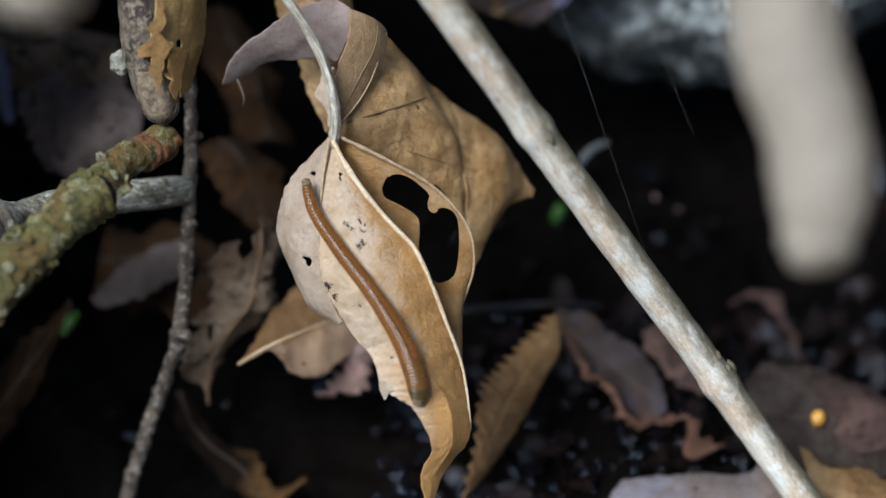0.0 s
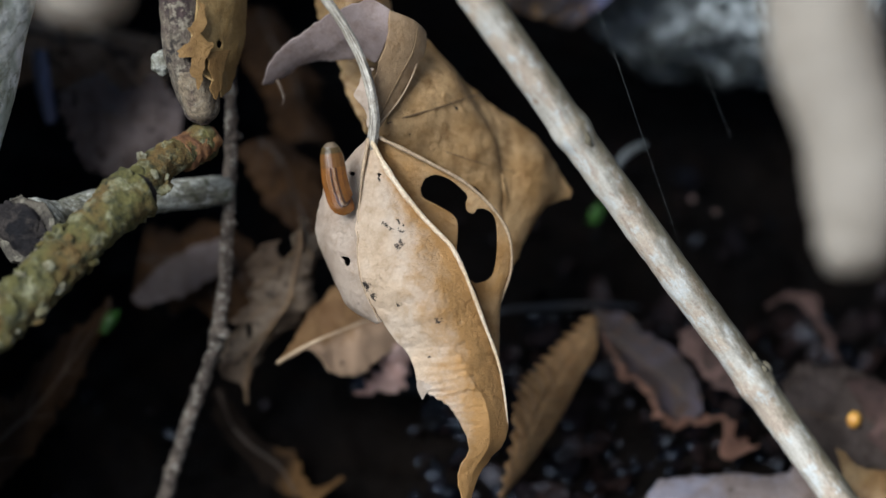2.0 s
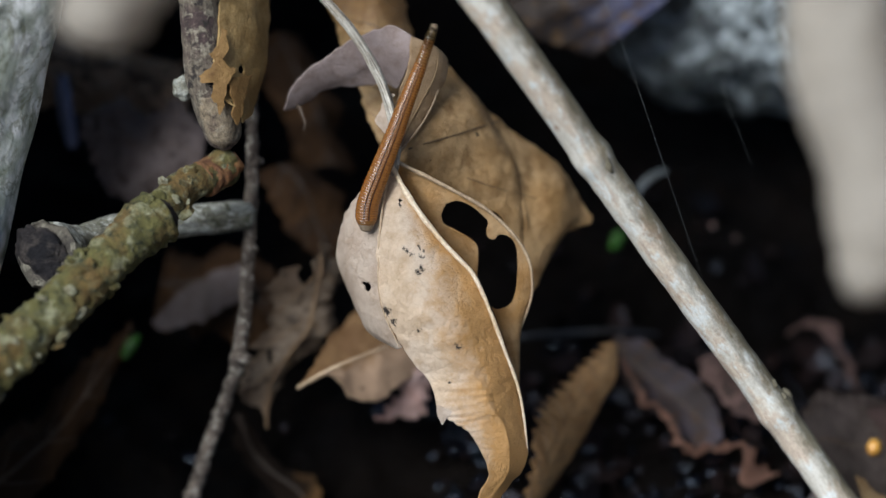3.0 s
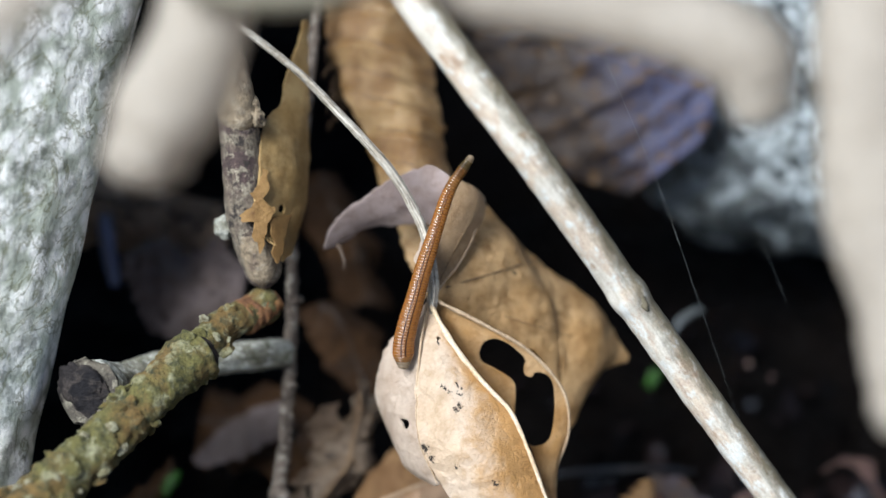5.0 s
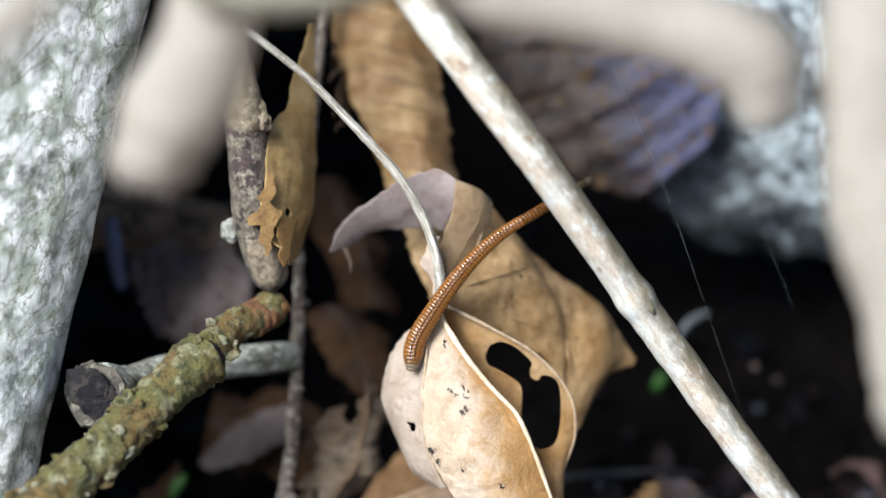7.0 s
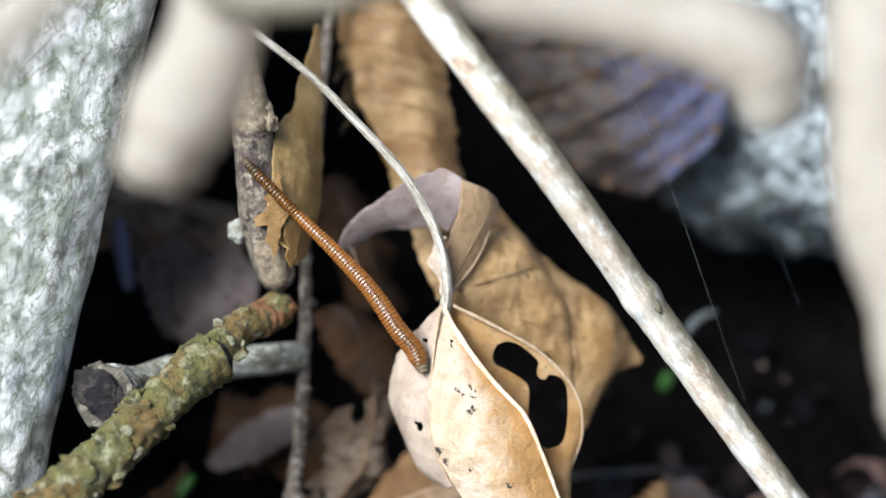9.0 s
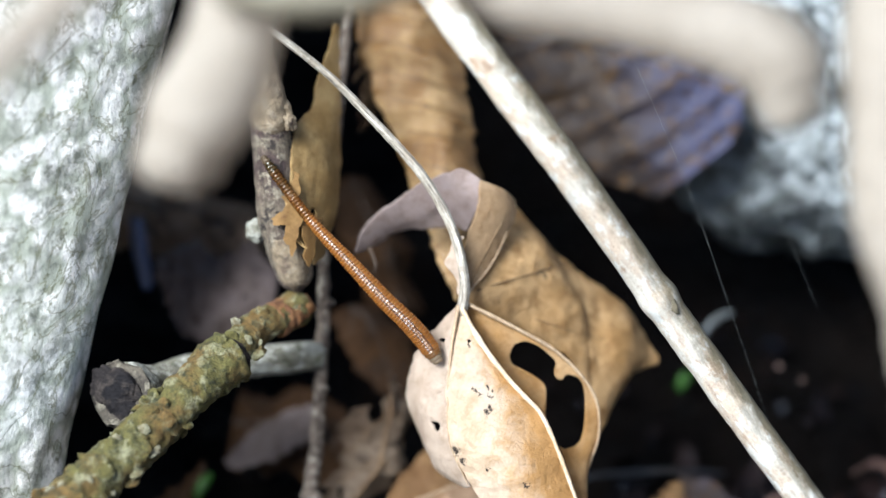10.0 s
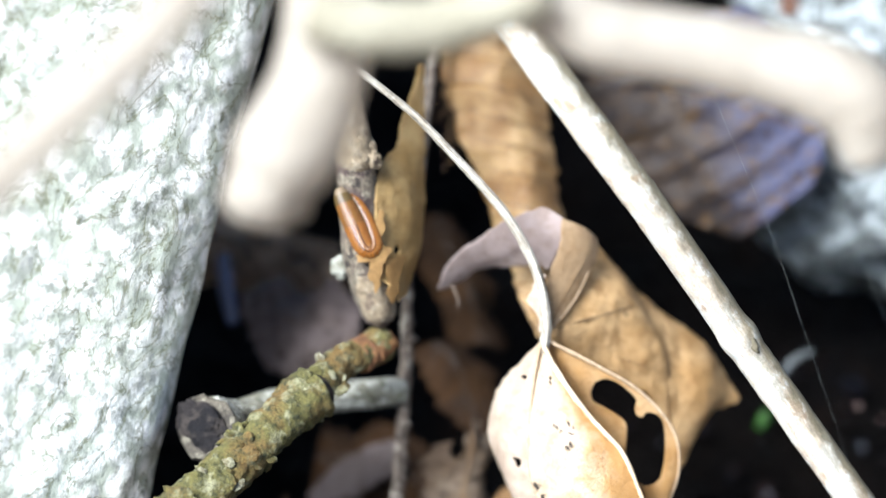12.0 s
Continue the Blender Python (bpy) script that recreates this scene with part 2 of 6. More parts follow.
M_RUSTPINK = leaf_mat("rusty_pink_leaf", (0.23, 0.12, 0.085), (0.10, 0.045, 0.028), (0.10, 0.045, 0.03), blot=0.58, relief=1.2)
M_RIM = crust_mat("leaf_rib", [(0.66, 0.55, 0.42), (0.58, 0.45, 0.30)], rough=0.6, relief=0.0001)
M_PETIOLE = crust_mat("petiole", [(0.42, 0.405, 0.38), (0.29, 0.26, 0.225), (0.52, 0.51, 0.49)], scale=1.2, rough=0.6, relief=0.0002, grain=6, streak=1.0, along=9)
M_STICK = crust_mat("pale_bark", [(0.62, 0.595, 0.545), (0.57, 0.485, 0.40), (0.68, 0.70, 0.69), (0.41, 0.31, 0.235)], scale=0.5, patch=0.24, relief=0.00035, streak=0.3, along=40, crisp=0.4, drawn=(6.6, 65), algae_shade=(0.12, 0.105, 0.062), speckle=0.22)
M_LICHEN = crust_mat("lichen_bark", [(0.088, 0.082, 0.022), (0.115, 0.07, 0.018), (0.022, 0.026, 0.009), (0.205, 0.205, 0.125)], scale=0.7, patch=0.14, relief=0.0010, crisp=1.0)
M_GREYTWIG = crust_mat("grey_bark", [(0.27, 0.285, 0.27), (0.155, 0.155, 0.128), (0.40, 0.42, 0.405), (0.075, 0.08, 0.05)], scale=0.8, relief=0.0005, streak=0.6, along=14, crisp=0.7)
M_THIN = crust_mat("thin_bark", [(0.12, 0.095, 0.078), (0.05, 0.037, 0.03), (0.30, 0.275, 0.24)], scale=0.9, relief=0.0006, crisp=0.4)
M_BARK = crust_mat("mottled_bark", [(0.13, 0.108, 0.085), (0.055, 0.036, 0.036), (0.20, 0.18, 0.145), (0.02, 0.015, 0.014)], scale=0.75, patch=0.16, relief=0.0006, crisp=0.5, streak=0.5, along=14)
M_BAREWOOD = crust_mat("bare_wood", [(0.20, 0.16, 0.112), (0.145, 0.112, 0.08), (0.26, 0.225, 0.175), (0.075, 0.052, 0.043)], scale=0.8, patch=0.25, relief=0.0005, crisp=0.8, streak=0.4, along=12)
M_BARKRIM = crust_mat("bark_rim", [(0.085, 0.075, 0.06), (0.035, 0.03, 0.025), (0.16, 0.15, 0.12)], scale=1.0, relief=0.0006, crisp=0.6)
M_TIPBARK = crust_mat("rust_bark", [(0.17, 0.07, 0.02), (0.085, 0.034, 0.012), (0.21, 0.11, 0.04)], scale=0.8, relief=0.0005)
# Near black: shade of the hollow and crack put into the wood colour.
M_CUT = crust_mat("shaded_cut_wood", [(0.010, 0.010, 0.012), (0.02, 0.018, 0.019), (0.05, 0.043, 0.04)], scale=0.5, relief=0.0008, stretch=(0.4, 1.4, 1))

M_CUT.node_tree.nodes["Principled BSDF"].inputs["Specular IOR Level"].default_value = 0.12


def grain_mat(name, light, dark, cell, patch, gloss=0.5, relief=0.0012, moss=(0.26, 0.28, 0.22), pits=0.58, crack_width=0.03, stained=0.49, fine=1.0):
    """Stone of light crystals, each of its own tone, in a darker, greenish ground, with pits and cracks."""
    m, n, l, p = mat(name)
    co = coords(n, l)
    big, mid = noise_tex(n, l, co, patch, 6, 0.65), noise_tex(n, l, co, cell * 0.4, 5, 0.7)
    speck = noise_tex(n, l, co, cell * 4, 3, 0.6)
    warp = n.new("ShaderNodeVectorMath")
    warp.operation = "MULTIPLY_ADD"
    l.new(speck.outputs["Color"], warp.inputs[0])
    warp.inputs[1].default_value = (0.9 * fine, 0.9 * fine, 0.9 * fine)
    l.new(co, warp.inputs[2])
    cells = n.new("ShaderNodeTexVoronoi")
    cells.inputs["Scale"].default_value = cell
    l.new(warp.outputs[0], cells.inputs["Vector"])
    one = n.new("ShaderNodeSeparateColor")
    l.new(cells.outputs["Color"], one.inputs[0])
    half = tuple(0.55 * a + 0.45 * b for a, b in zip(light, dark))
    c = mix(n, l, ramp_of(n, l, one.outputs[0], 0.15, 0.75), half, light)
    c = mix(n, l, ramp_of(n, l, cells.outputs["Distance"], 0.42, 0.72), c, dark)
    c = mix(n, l, ramp_of(n, l, speck.outputs[0], 0.58, 0.66), c, mix(n, l, fine, c, dark))
    c = mix(n, l, ramp_of(n, l, mid.outputs[0], 0.5, 0.66), c, mix(n, l, 0.55, c, dark))
    stain = noise_tex(n, l, co, patch * 2.4, 7, 0.7)
    c = mix(n, l, ramp_of(n, l, stain.outputs[0], stained, stained + 0.09), c, mix(n, l, 0.7, c, tuple(0.5 * x for x in dark)))
    c = mix(n, l, ramp_of(n, l, big.outputs[0], pits, pits + 0.08), c, tuple(0.4 * x for x in dark))
    crack = noise_tex(n, l, coords(n, l, stretch=(1, 0.5, 1)), patch * 1.6, 5, 0.6)
    crack.inputs["Distortion"].default_value = 0.6
    gap, dist = n.new("ShaderNodeMath"), n.new("ShaderNodeMath")
    gap.operation, dist.operation = "SUBTRACT", "ABSOLUTE"
    l.new(crack.outputs[0], gap.inputs[0])
    gap.inputs[1].default_value = 0.5
    l.new(gap.outputs[0], dist.inputs[0])
    open_ = ramp_of(n, l, dist.outputs[0], 0.0, crack_width)
    c = mix(n, l, open_, mix(n, l, 0.7, c, moss), c)
    l.new(c, p.inputs["Base Color"])
    p.inputs["Roughness"].default_value = gloss
    nb = bump(n, l, cells.outputs["Distance"], 0.5, -relief)
    nb = bump(n, l, mid.outputs[0], 0.5, relief, nb)
    nb = bump(n, l, big.outputs[0], 0.6, relief * 4, nb)
    l.new(nb, p.inputs["Normal"])
    return m


M_ROCK = grain_mat("crusted_stone", (0.97, 0.98, 0.96), (0.44, 0.48, 0.41), 0.36, 0.1, relief=0.0003, moss=(0.13, 0.135, 0.06), pits=0.60, crack_width=0.022, stained=0.51, fine=0.4)
M_ROCK2 = grain_mat("blue_grey_stone", (0.45, 0.51, 0.54), (0.03, 0.036, 0.038), 0.95, 0.09, gloss=0.3, relief=0.0006, moss=(0.04, 0.046, 0.034), pits=0.56)
M_NEAR = crust_mat("bleached_wood", [(0.45, 0.415, 0.37), (0.39, 0.355, 0.31), (0.51, 0.475, 0.425)], scale=0.3, patch=0.12, relief=0.0003)
nn, nl = M_NEAR.node_tree.nodes, M_NEAR.node_tree.links
# Translucence added to the solid wood to lighten its shaded undersides.
underside_lift, blend = nn.new("ShaderNodeBsdfTranslucent"), nn.new("ShaderNodeMixShader")
underside_lift.inputs[0].default_value, blend.inputs[0].default_value = (0.60, 0.54, 0.48, 1), 0.45
nl.new(nn["Principled BSDF"].outputs[0], blend.inputs[1])
nl.new(underside_lift.outputs[0], blend.inputs[2])
nl.new(blend.outputs[0], nn["Material Output"].inputs[0])
M_CRUST = crust_mat("lichen_crust", [(0.23, 0.225, 0.165), (0.15, 0.15, 0.09), (0.10, 0.08, 0.037)], scale=1.2, relief=0.0006)
M_OLIVE = crust_mat("olive_bark", [(0.30, 0.285, 0.225), (0.23, 0.215, 0.165)], scale=0.3, relief=0.0003)
M_GREEN = crust_mat("green_shoot", [(0.025, 0.10, 0.008), (0.018, 0.06, 0.008)], rough=0.4, relief=0.0001)
M_WHITE = crust_mat("white_fungus", [(0.17, 0.19, 0.19), (0.12, 0.14, 0.15)], rough=0.5, relief=0.0001)
M_ROOTLET = crust_mat("rootlet", [(0.075, 0.09, 0.10), (0.05, 0.06, 0.065)], rough=0.5, relief=0.0001)
M_FUNGUS = crust_mat("pale_fungus", [(0.40, 0.31, 0.29), (0.30, 0.20, 0.18)], rough=0.4, relief=0.0001)
M_BLUE = crust_mat("blue_grey_bark", [(0.17, 0.21, 0.37), (0.10, 0.12, 0.20)], rough=0.5, relief=0.0003)
M_DARKTWIG = crust_mat("dark_bark", [(0.018, 0.022, 0.03), (0.012, 0.012, 0.014)], rough=0.4, relief=0.0003)
M_SEED = crust_mat("orange_seed", [(0.65, 0.34, 0.06), (0.55, 0.26, 0.05)], rough=0.35, relief=0.0001)


def soil_mat():
    m, n, l, p = mat("wet_soil_shade_tone")
    co = coords(n, l)
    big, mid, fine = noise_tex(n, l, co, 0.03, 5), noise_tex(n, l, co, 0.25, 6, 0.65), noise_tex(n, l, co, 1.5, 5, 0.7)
    # Near black: the shade of the deep litter is put into the soil colour.
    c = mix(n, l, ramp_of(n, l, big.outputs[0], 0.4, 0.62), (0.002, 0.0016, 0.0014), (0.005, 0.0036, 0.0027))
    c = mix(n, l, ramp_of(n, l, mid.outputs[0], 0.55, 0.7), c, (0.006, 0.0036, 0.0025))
    # Unseen outer ground made paler brown to bounce light onto undersides.
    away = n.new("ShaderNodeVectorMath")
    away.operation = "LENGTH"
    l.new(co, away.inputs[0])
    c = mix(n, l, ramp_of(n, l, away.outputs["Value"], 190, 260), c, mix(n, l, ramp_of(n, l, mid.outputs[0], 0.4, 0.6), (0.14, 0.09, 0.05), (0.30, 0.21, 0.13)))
    l.new(c, p.inputs["Base Color"])
    p.inputs["Specular IOR Level"].default_value = 0.04
    # Sky-blue reflection painted in as a specular tint.
    p.inputs["Specular Tint"].default_value = (0.68, 0.8, 1.0, 1)
    r = ramp_of(n, l, mid.outputs[0], 0.35, 0.6)
    rr = n.new("ShaderNodeMapRange")
    rr.inputs["To Min"].default_value, rr.inputs["To Max"].default_value = 0.18, 0.8
    l.new(r, rr.inputs["Value"])
    l.new(rr.outputs[0], p.inputs["Roughness"])
    nb = bump(n, l, mid.outputs[0], 0.9, 0.003)
    nb = bump(n, l, fine.outputs[0], 0.7, 0.0006, nb)
    l.new(nb, p.inputs["Normal"])
    return m


M_SOIL = soil_mat()


def island_mat(name, a, b, rough, spec):
    """Loose crumbs, each of its own tone."""
    m, n, l, p = mat(name)
    g = n.new("ShaderNodeNewGeometry")
    fine = noise_tex(n, l, coords(n, l), 1.2, 4)
    c = mix(n, l, g.outputs["Random Per Island"], a, b)
    c = mix(n, l, ramp_of(n, l, fine.outputs[0], 0.4, 0.7), c, tuple(0.5 * x for x in a))
    l.new(c, p.inputs["Base Color"])
    p.inputs["Roughness"].default_value = rough
    p.inputs["Specular IOR Level"].default_value = spec
    l.new(bump(n, l, fine.outputs[0], 0.6, 0.0005), p.inputs["Normal"])
    return m


# Shade is put into the near-black bases, the sky's blue into the glints.
M_CLOD = island_mat("wet_clods_sky_tint", (0.0012, 0.0012, 0.0016), (0.004, 0.0055, 0.011), 0.12, 0.4)
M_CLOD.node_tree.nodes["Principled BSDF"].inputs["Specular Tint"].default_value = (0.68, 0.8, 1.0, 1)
M_CRUMB = island_mat("rotten_crumbs_sky_tint", (0.002, 0.0015, 0.0016), (0.022, 0.013, 0.0115), 0.22, 0.2)
M_CRUMB.node_tree.nodes["Principled BSDF"].inputs["Specular Tint"].default_value = (0.68, 0.8, 1.0, 1)


def skin_mat(name, line, tone=(1.0, 1.0, 1.0)):
    """Moist skin of a ring: orange brown, with a pale or a dark line along the body at its middle."""
    m, n, l, p = mat(name)
    c, sep = n.new("ShaderNodeTexCoord"), n.new("ShaderNodeSeparateXYZ")
    l.new(c.outputs["Object"], sep.inputs[0])
    ab = n.new("ShaderNodeMath")
    ab.operation = "ABSOLUTE"
    l.new(sep.outputs[0], ab.inputs[0])
    inf = n.new("ShaderNodeObjectInfo")
    spot = noise_tex(n, l, coords(n, l), 2.5, 3)
    base = mix(n, l, inf.outputs["Random"], (0.225, 0.09, 0.017), (0.175, 0.066, 0.012))
    base = mix(n, l, ramp_of(n, l, spot.outputs[0], 0.4, 0.7), base, (0.235, 0.105, 0.024))
    if line == "pale":
        base = mix(n, l, ramp_of(n, l, ab.outputs[0], 0.00034, 0.00040), (0.035, 0.014, 0.007), base)
        base = mix(n, l, ramp_of(n, l, ab.outputs[0], 0.00018, 0.00022), (0.21, 0.08, 0.022), base)
        base = mix(n, l, ramp_of(n, l, ab.outputs[0], 0.00011, 0.00016), (0.39, 0.29, 0.195), base)
    if line == "dark":
        base = mix(n, l, ramp_of(n, l, ab.outputs[0], 0.00012, 0.00020), (0.035, 0.014, 0.007), base)
    base = mix(n, l, 1.0, base, tone, "MULTIPLY")
    l.new(base, p.inputs["Base Color"])
    p.inputs["Roughness"].default_value = 0.26
    p.inputs["Coat Weight"].default_value = 0.5
    p.inputs["Coat Roughness"].default_value = 0.08
    p.inputs["Subsurface Weight"].default_value = 0.08
    p.inputs["Subsurface Radius"].default_value = (0.001, 0.0004, 0.0002)
    l.new(bump(n, l, spot.outputs[0], 0.3, 0.0001), p.inputs["Normal"])
    return m


# Tones paint light on the ridges and shade in the grooves between rings.
RIDGE_LIGHT, GROOVE_SHADE, DEEP_GROOVE_SHADE = (1.35, 1.22, 1.12), (0.86, 0.82, 0.78), (0.7, 0.64, 0.59)
M_BACK, M_SIDE, M_FLANK = skin_mat("leech_back", "pale", RIDGE_LIGHT), skin_mat("leech_side", "", RIDGE_LIGHT), skin_mat("leech_flank", "dark", RIDGE_LIGHT)
M_BACK_DARK, M_SIDE_DARK, M_FLANK_DARK = skin_mat("leech_back_groove_shade", "", DEEP_GROOVE_SHADE), skin_mat("leech_side_groove_shade", "", GROOVE_SHADE), skin_mat("leech_flank_groove_shade", "dark", GROOVE_SHADE)
M_NECK, M_NECK_DARK = skin_mat("leech_neck", "", (0.85, 0.9, 1.05)), skin_mat("leech_neck_groove_shade", "", (0.64, 0.68, 0.8))
M_HEAD, M_HEAD_DARK = skin_mat("leech_head", "", (0.45, 0.68, 1.1)), skin_mat("leech_head_groove_shade", "", (0.33, 0.52, 0.9))
M_TIP = crust_mat("leech_sucker", [(0.13, 0.095, 0.06), (0.21, 0.15, 0.09)], rough=0.55, relief=0.0001)


# ---- builders ----
def thing(name, base, label, category, group="", kind=""):
    e = new(name)
    e.empty_display_size = 0.005
    e.location = at(*base)
    return tagged(e, label, category, group, kind)


def origin(ob):
    return ob.location if ob.parent is None else origin(ob.parent)


def part(name, bm, material, parent=None, label="", smooth=True):
    """One mesh object out of a bmesh in world metres, under a thing or a part."""
    if parent is not None:
        bmesh.ops.translate(bm, verts=bm.verts, vec=-origin(parent))
    me = bpy.data.meshes.new(name)
    bm.to_mesh(me)
    bm.free()
    for f in me.polygons:
        f.use_smooth = smooth
    me.materials.append(material)
    ob = new(name, me)
    if "leaf" in me.uv_layers:
        so = ob.modifiers.new("sheet", "SOLIDIFY")
        so.thickness, so.offset = 0.00022, -1
    if parent is not None:
        ob.parent = parent
    if label:
        tagged(ob, label)
    return ob


def spline(pts, n):
    """n points on a smooth curve through pts (Catmull-Rom, even in the index)."""
    pts = [Vector(p) for p in pts]
    if len(pts) == 2:
        return [pts[0].lerp(pts[1], i / (n - 1)) for i in range(n)]
    out, k = [], len(pts) - 1
    for i in range(n):
        x = i / (n - 1) * k
        j = min(int(x), k - 1)
        f = x - j
        p1, p2 = pts[j], pts[j + 1]
        p0 = pts[j - 1] if j else p1 * 2 - p2
        p3 = pts[j + 2] if j + 2 <= k else p2 * 2 - p1
        out.append(0.5 * (2 * p1 + (p2 - p0) * f + (2 * p0 - 5 * p1 + 4 * p2 - p3) * f * f + (3 * p1 - p0 - 3 * p2 + p3) * f ** 3))
    return out


def wob(p, scale, seed=0.0):
    return noise.noise(p * scale + Vector((seed, 1.7 * seed, -seed)))


def tube(pts, radii, n=60, seg=18, rough=0.08, grain=250.0, seed=0.0, knots=(), flat=1.0, flutes=0, depth=0.0):
    """Round stick along pts (slope mm); radii in mm along it; knots: (position 0..1, width, swelling in mm)."""
    line = [at(*p) for p in spline(pts, n)]
    rad = spline([(r, 0, 0) for r in radii], n)
    bm = bmesh.new()
    uv = bm.loops.layers.uv.new("bark")
    rings = []
    for i, c in enumerate(line):
        t = (line[min(i + 1, n - 1)] - line[max(i - 1, 0)]).normalized()
        a = t.cross(TOWARDS).normalized()
        b = a.cross(t)
        r = rad[i].x
        for kp, kw, ks in knots:
            r += ks * math.exp(-(((i / (n - 1)) - kp) / kw) ** 2)
        ring = []
        for j in range(seg):
            q = 2 * math.pi * j / seg
            d = a * math.cos(q) + b * math.sin(q) * flat
            p = c + d * (r / 1000)
            k = 1 + depth * math.cos(flutes * q + 2 * wob(c, 60, seed)) + rough * (wob(p, grain, seed) + 0.6 * wob(p, grain * 3.1, seed + 5))
            ring.append(bm.verts.new(c + d * (r * k / 1000)))
        rings.append(ring)
    for i, (r0, r1) in enumerate(zip(rings, rings[1:])):
        for j in range(seg):
            f = bm.faces.new((r0[j], r0[(j + 1) % seg], r1[(j + 1) % seg], r1[j]))
            for lo, (a, b) in zip(f.loops, ((j, i), (j + 1, i), (j + 1, i + 1), (j, i + 1))):
                lo[uv].uv = (abs(2 * a / seg - 1), b / (n - 1))
    bm.faces.new(rings[0][::-1])
    bm.faces.new(rings[-1])
    bmesh.ops.recalc_face_normals(bm, faces=bm.faces)
    return bm


GRID = []


def ribs_on(parent, material, count=0, reach=0.9, slant=0.18, main=0.3, side=0.16, mid=0.5, start=0.05, end=0.92, label=""):
    """A midrib and side ribs laid on the sheet that blade() made last."""
    g, nv, nu = [row[:] for row in GRID], len(GRID), len(GRID[0])

    def spot(s, t):
        p = g[min(nv - 1, max(0, round(t * (nv - 1))))][min(nu - 1, max(0, round(s * (nu - 1))))]
        return p + Vector((0, 0, 0.08))
    if main:
        part("midrib", tube([spot(mid, k / 12) for k in range(13)], [main, main * 0.8, main * 0.3], n=50, seg=8, rough=0.1, grain=500), material, parent, label)
    for k in range(count):
        t = start + (end - start) * k / max(1, count - 1)
        for sd in (-1, 1):
            far = mid + sd * (mid if sd < 0 else 1 - mid) * reach
            pts = [spot(mid + (far - mid) * f, t + slant * f * (0.8 + 0.4 * f)) for f in (0, 0.25, 0.5, 0.75, 1)]
            part("side_rib", tube(pts, [side, side * 0.8, side * 0.35], n=18, seg=6, rough=0.1, grain=500), material, parent)


def on_sheet(u, v):
    """The point of the last sheet that stands behind (u, v, 0)."""
    q = min((p for row in GRID for p in row), key=lambda p: (p.x * 390 / (390 - p.z) - u) ** 2 + (p.y * 390 / (390 - p.z) - v) ** 2)
    return q + Vector((0, 0, 0.08))


def inside(p, ring):
    """Whether p lies in the closed outline ring, both seen along w."""
    odd = False
    for a, b in zip(ring, ring[1:] + ring[:1]):
        if (a[1] > p.y) != (b[1] > p.y) and p.x < a[0] + (p.y - a[1]) / (b[1] - a[1]) * (b[0] - a[0]):
            odd = not odd
    return odd


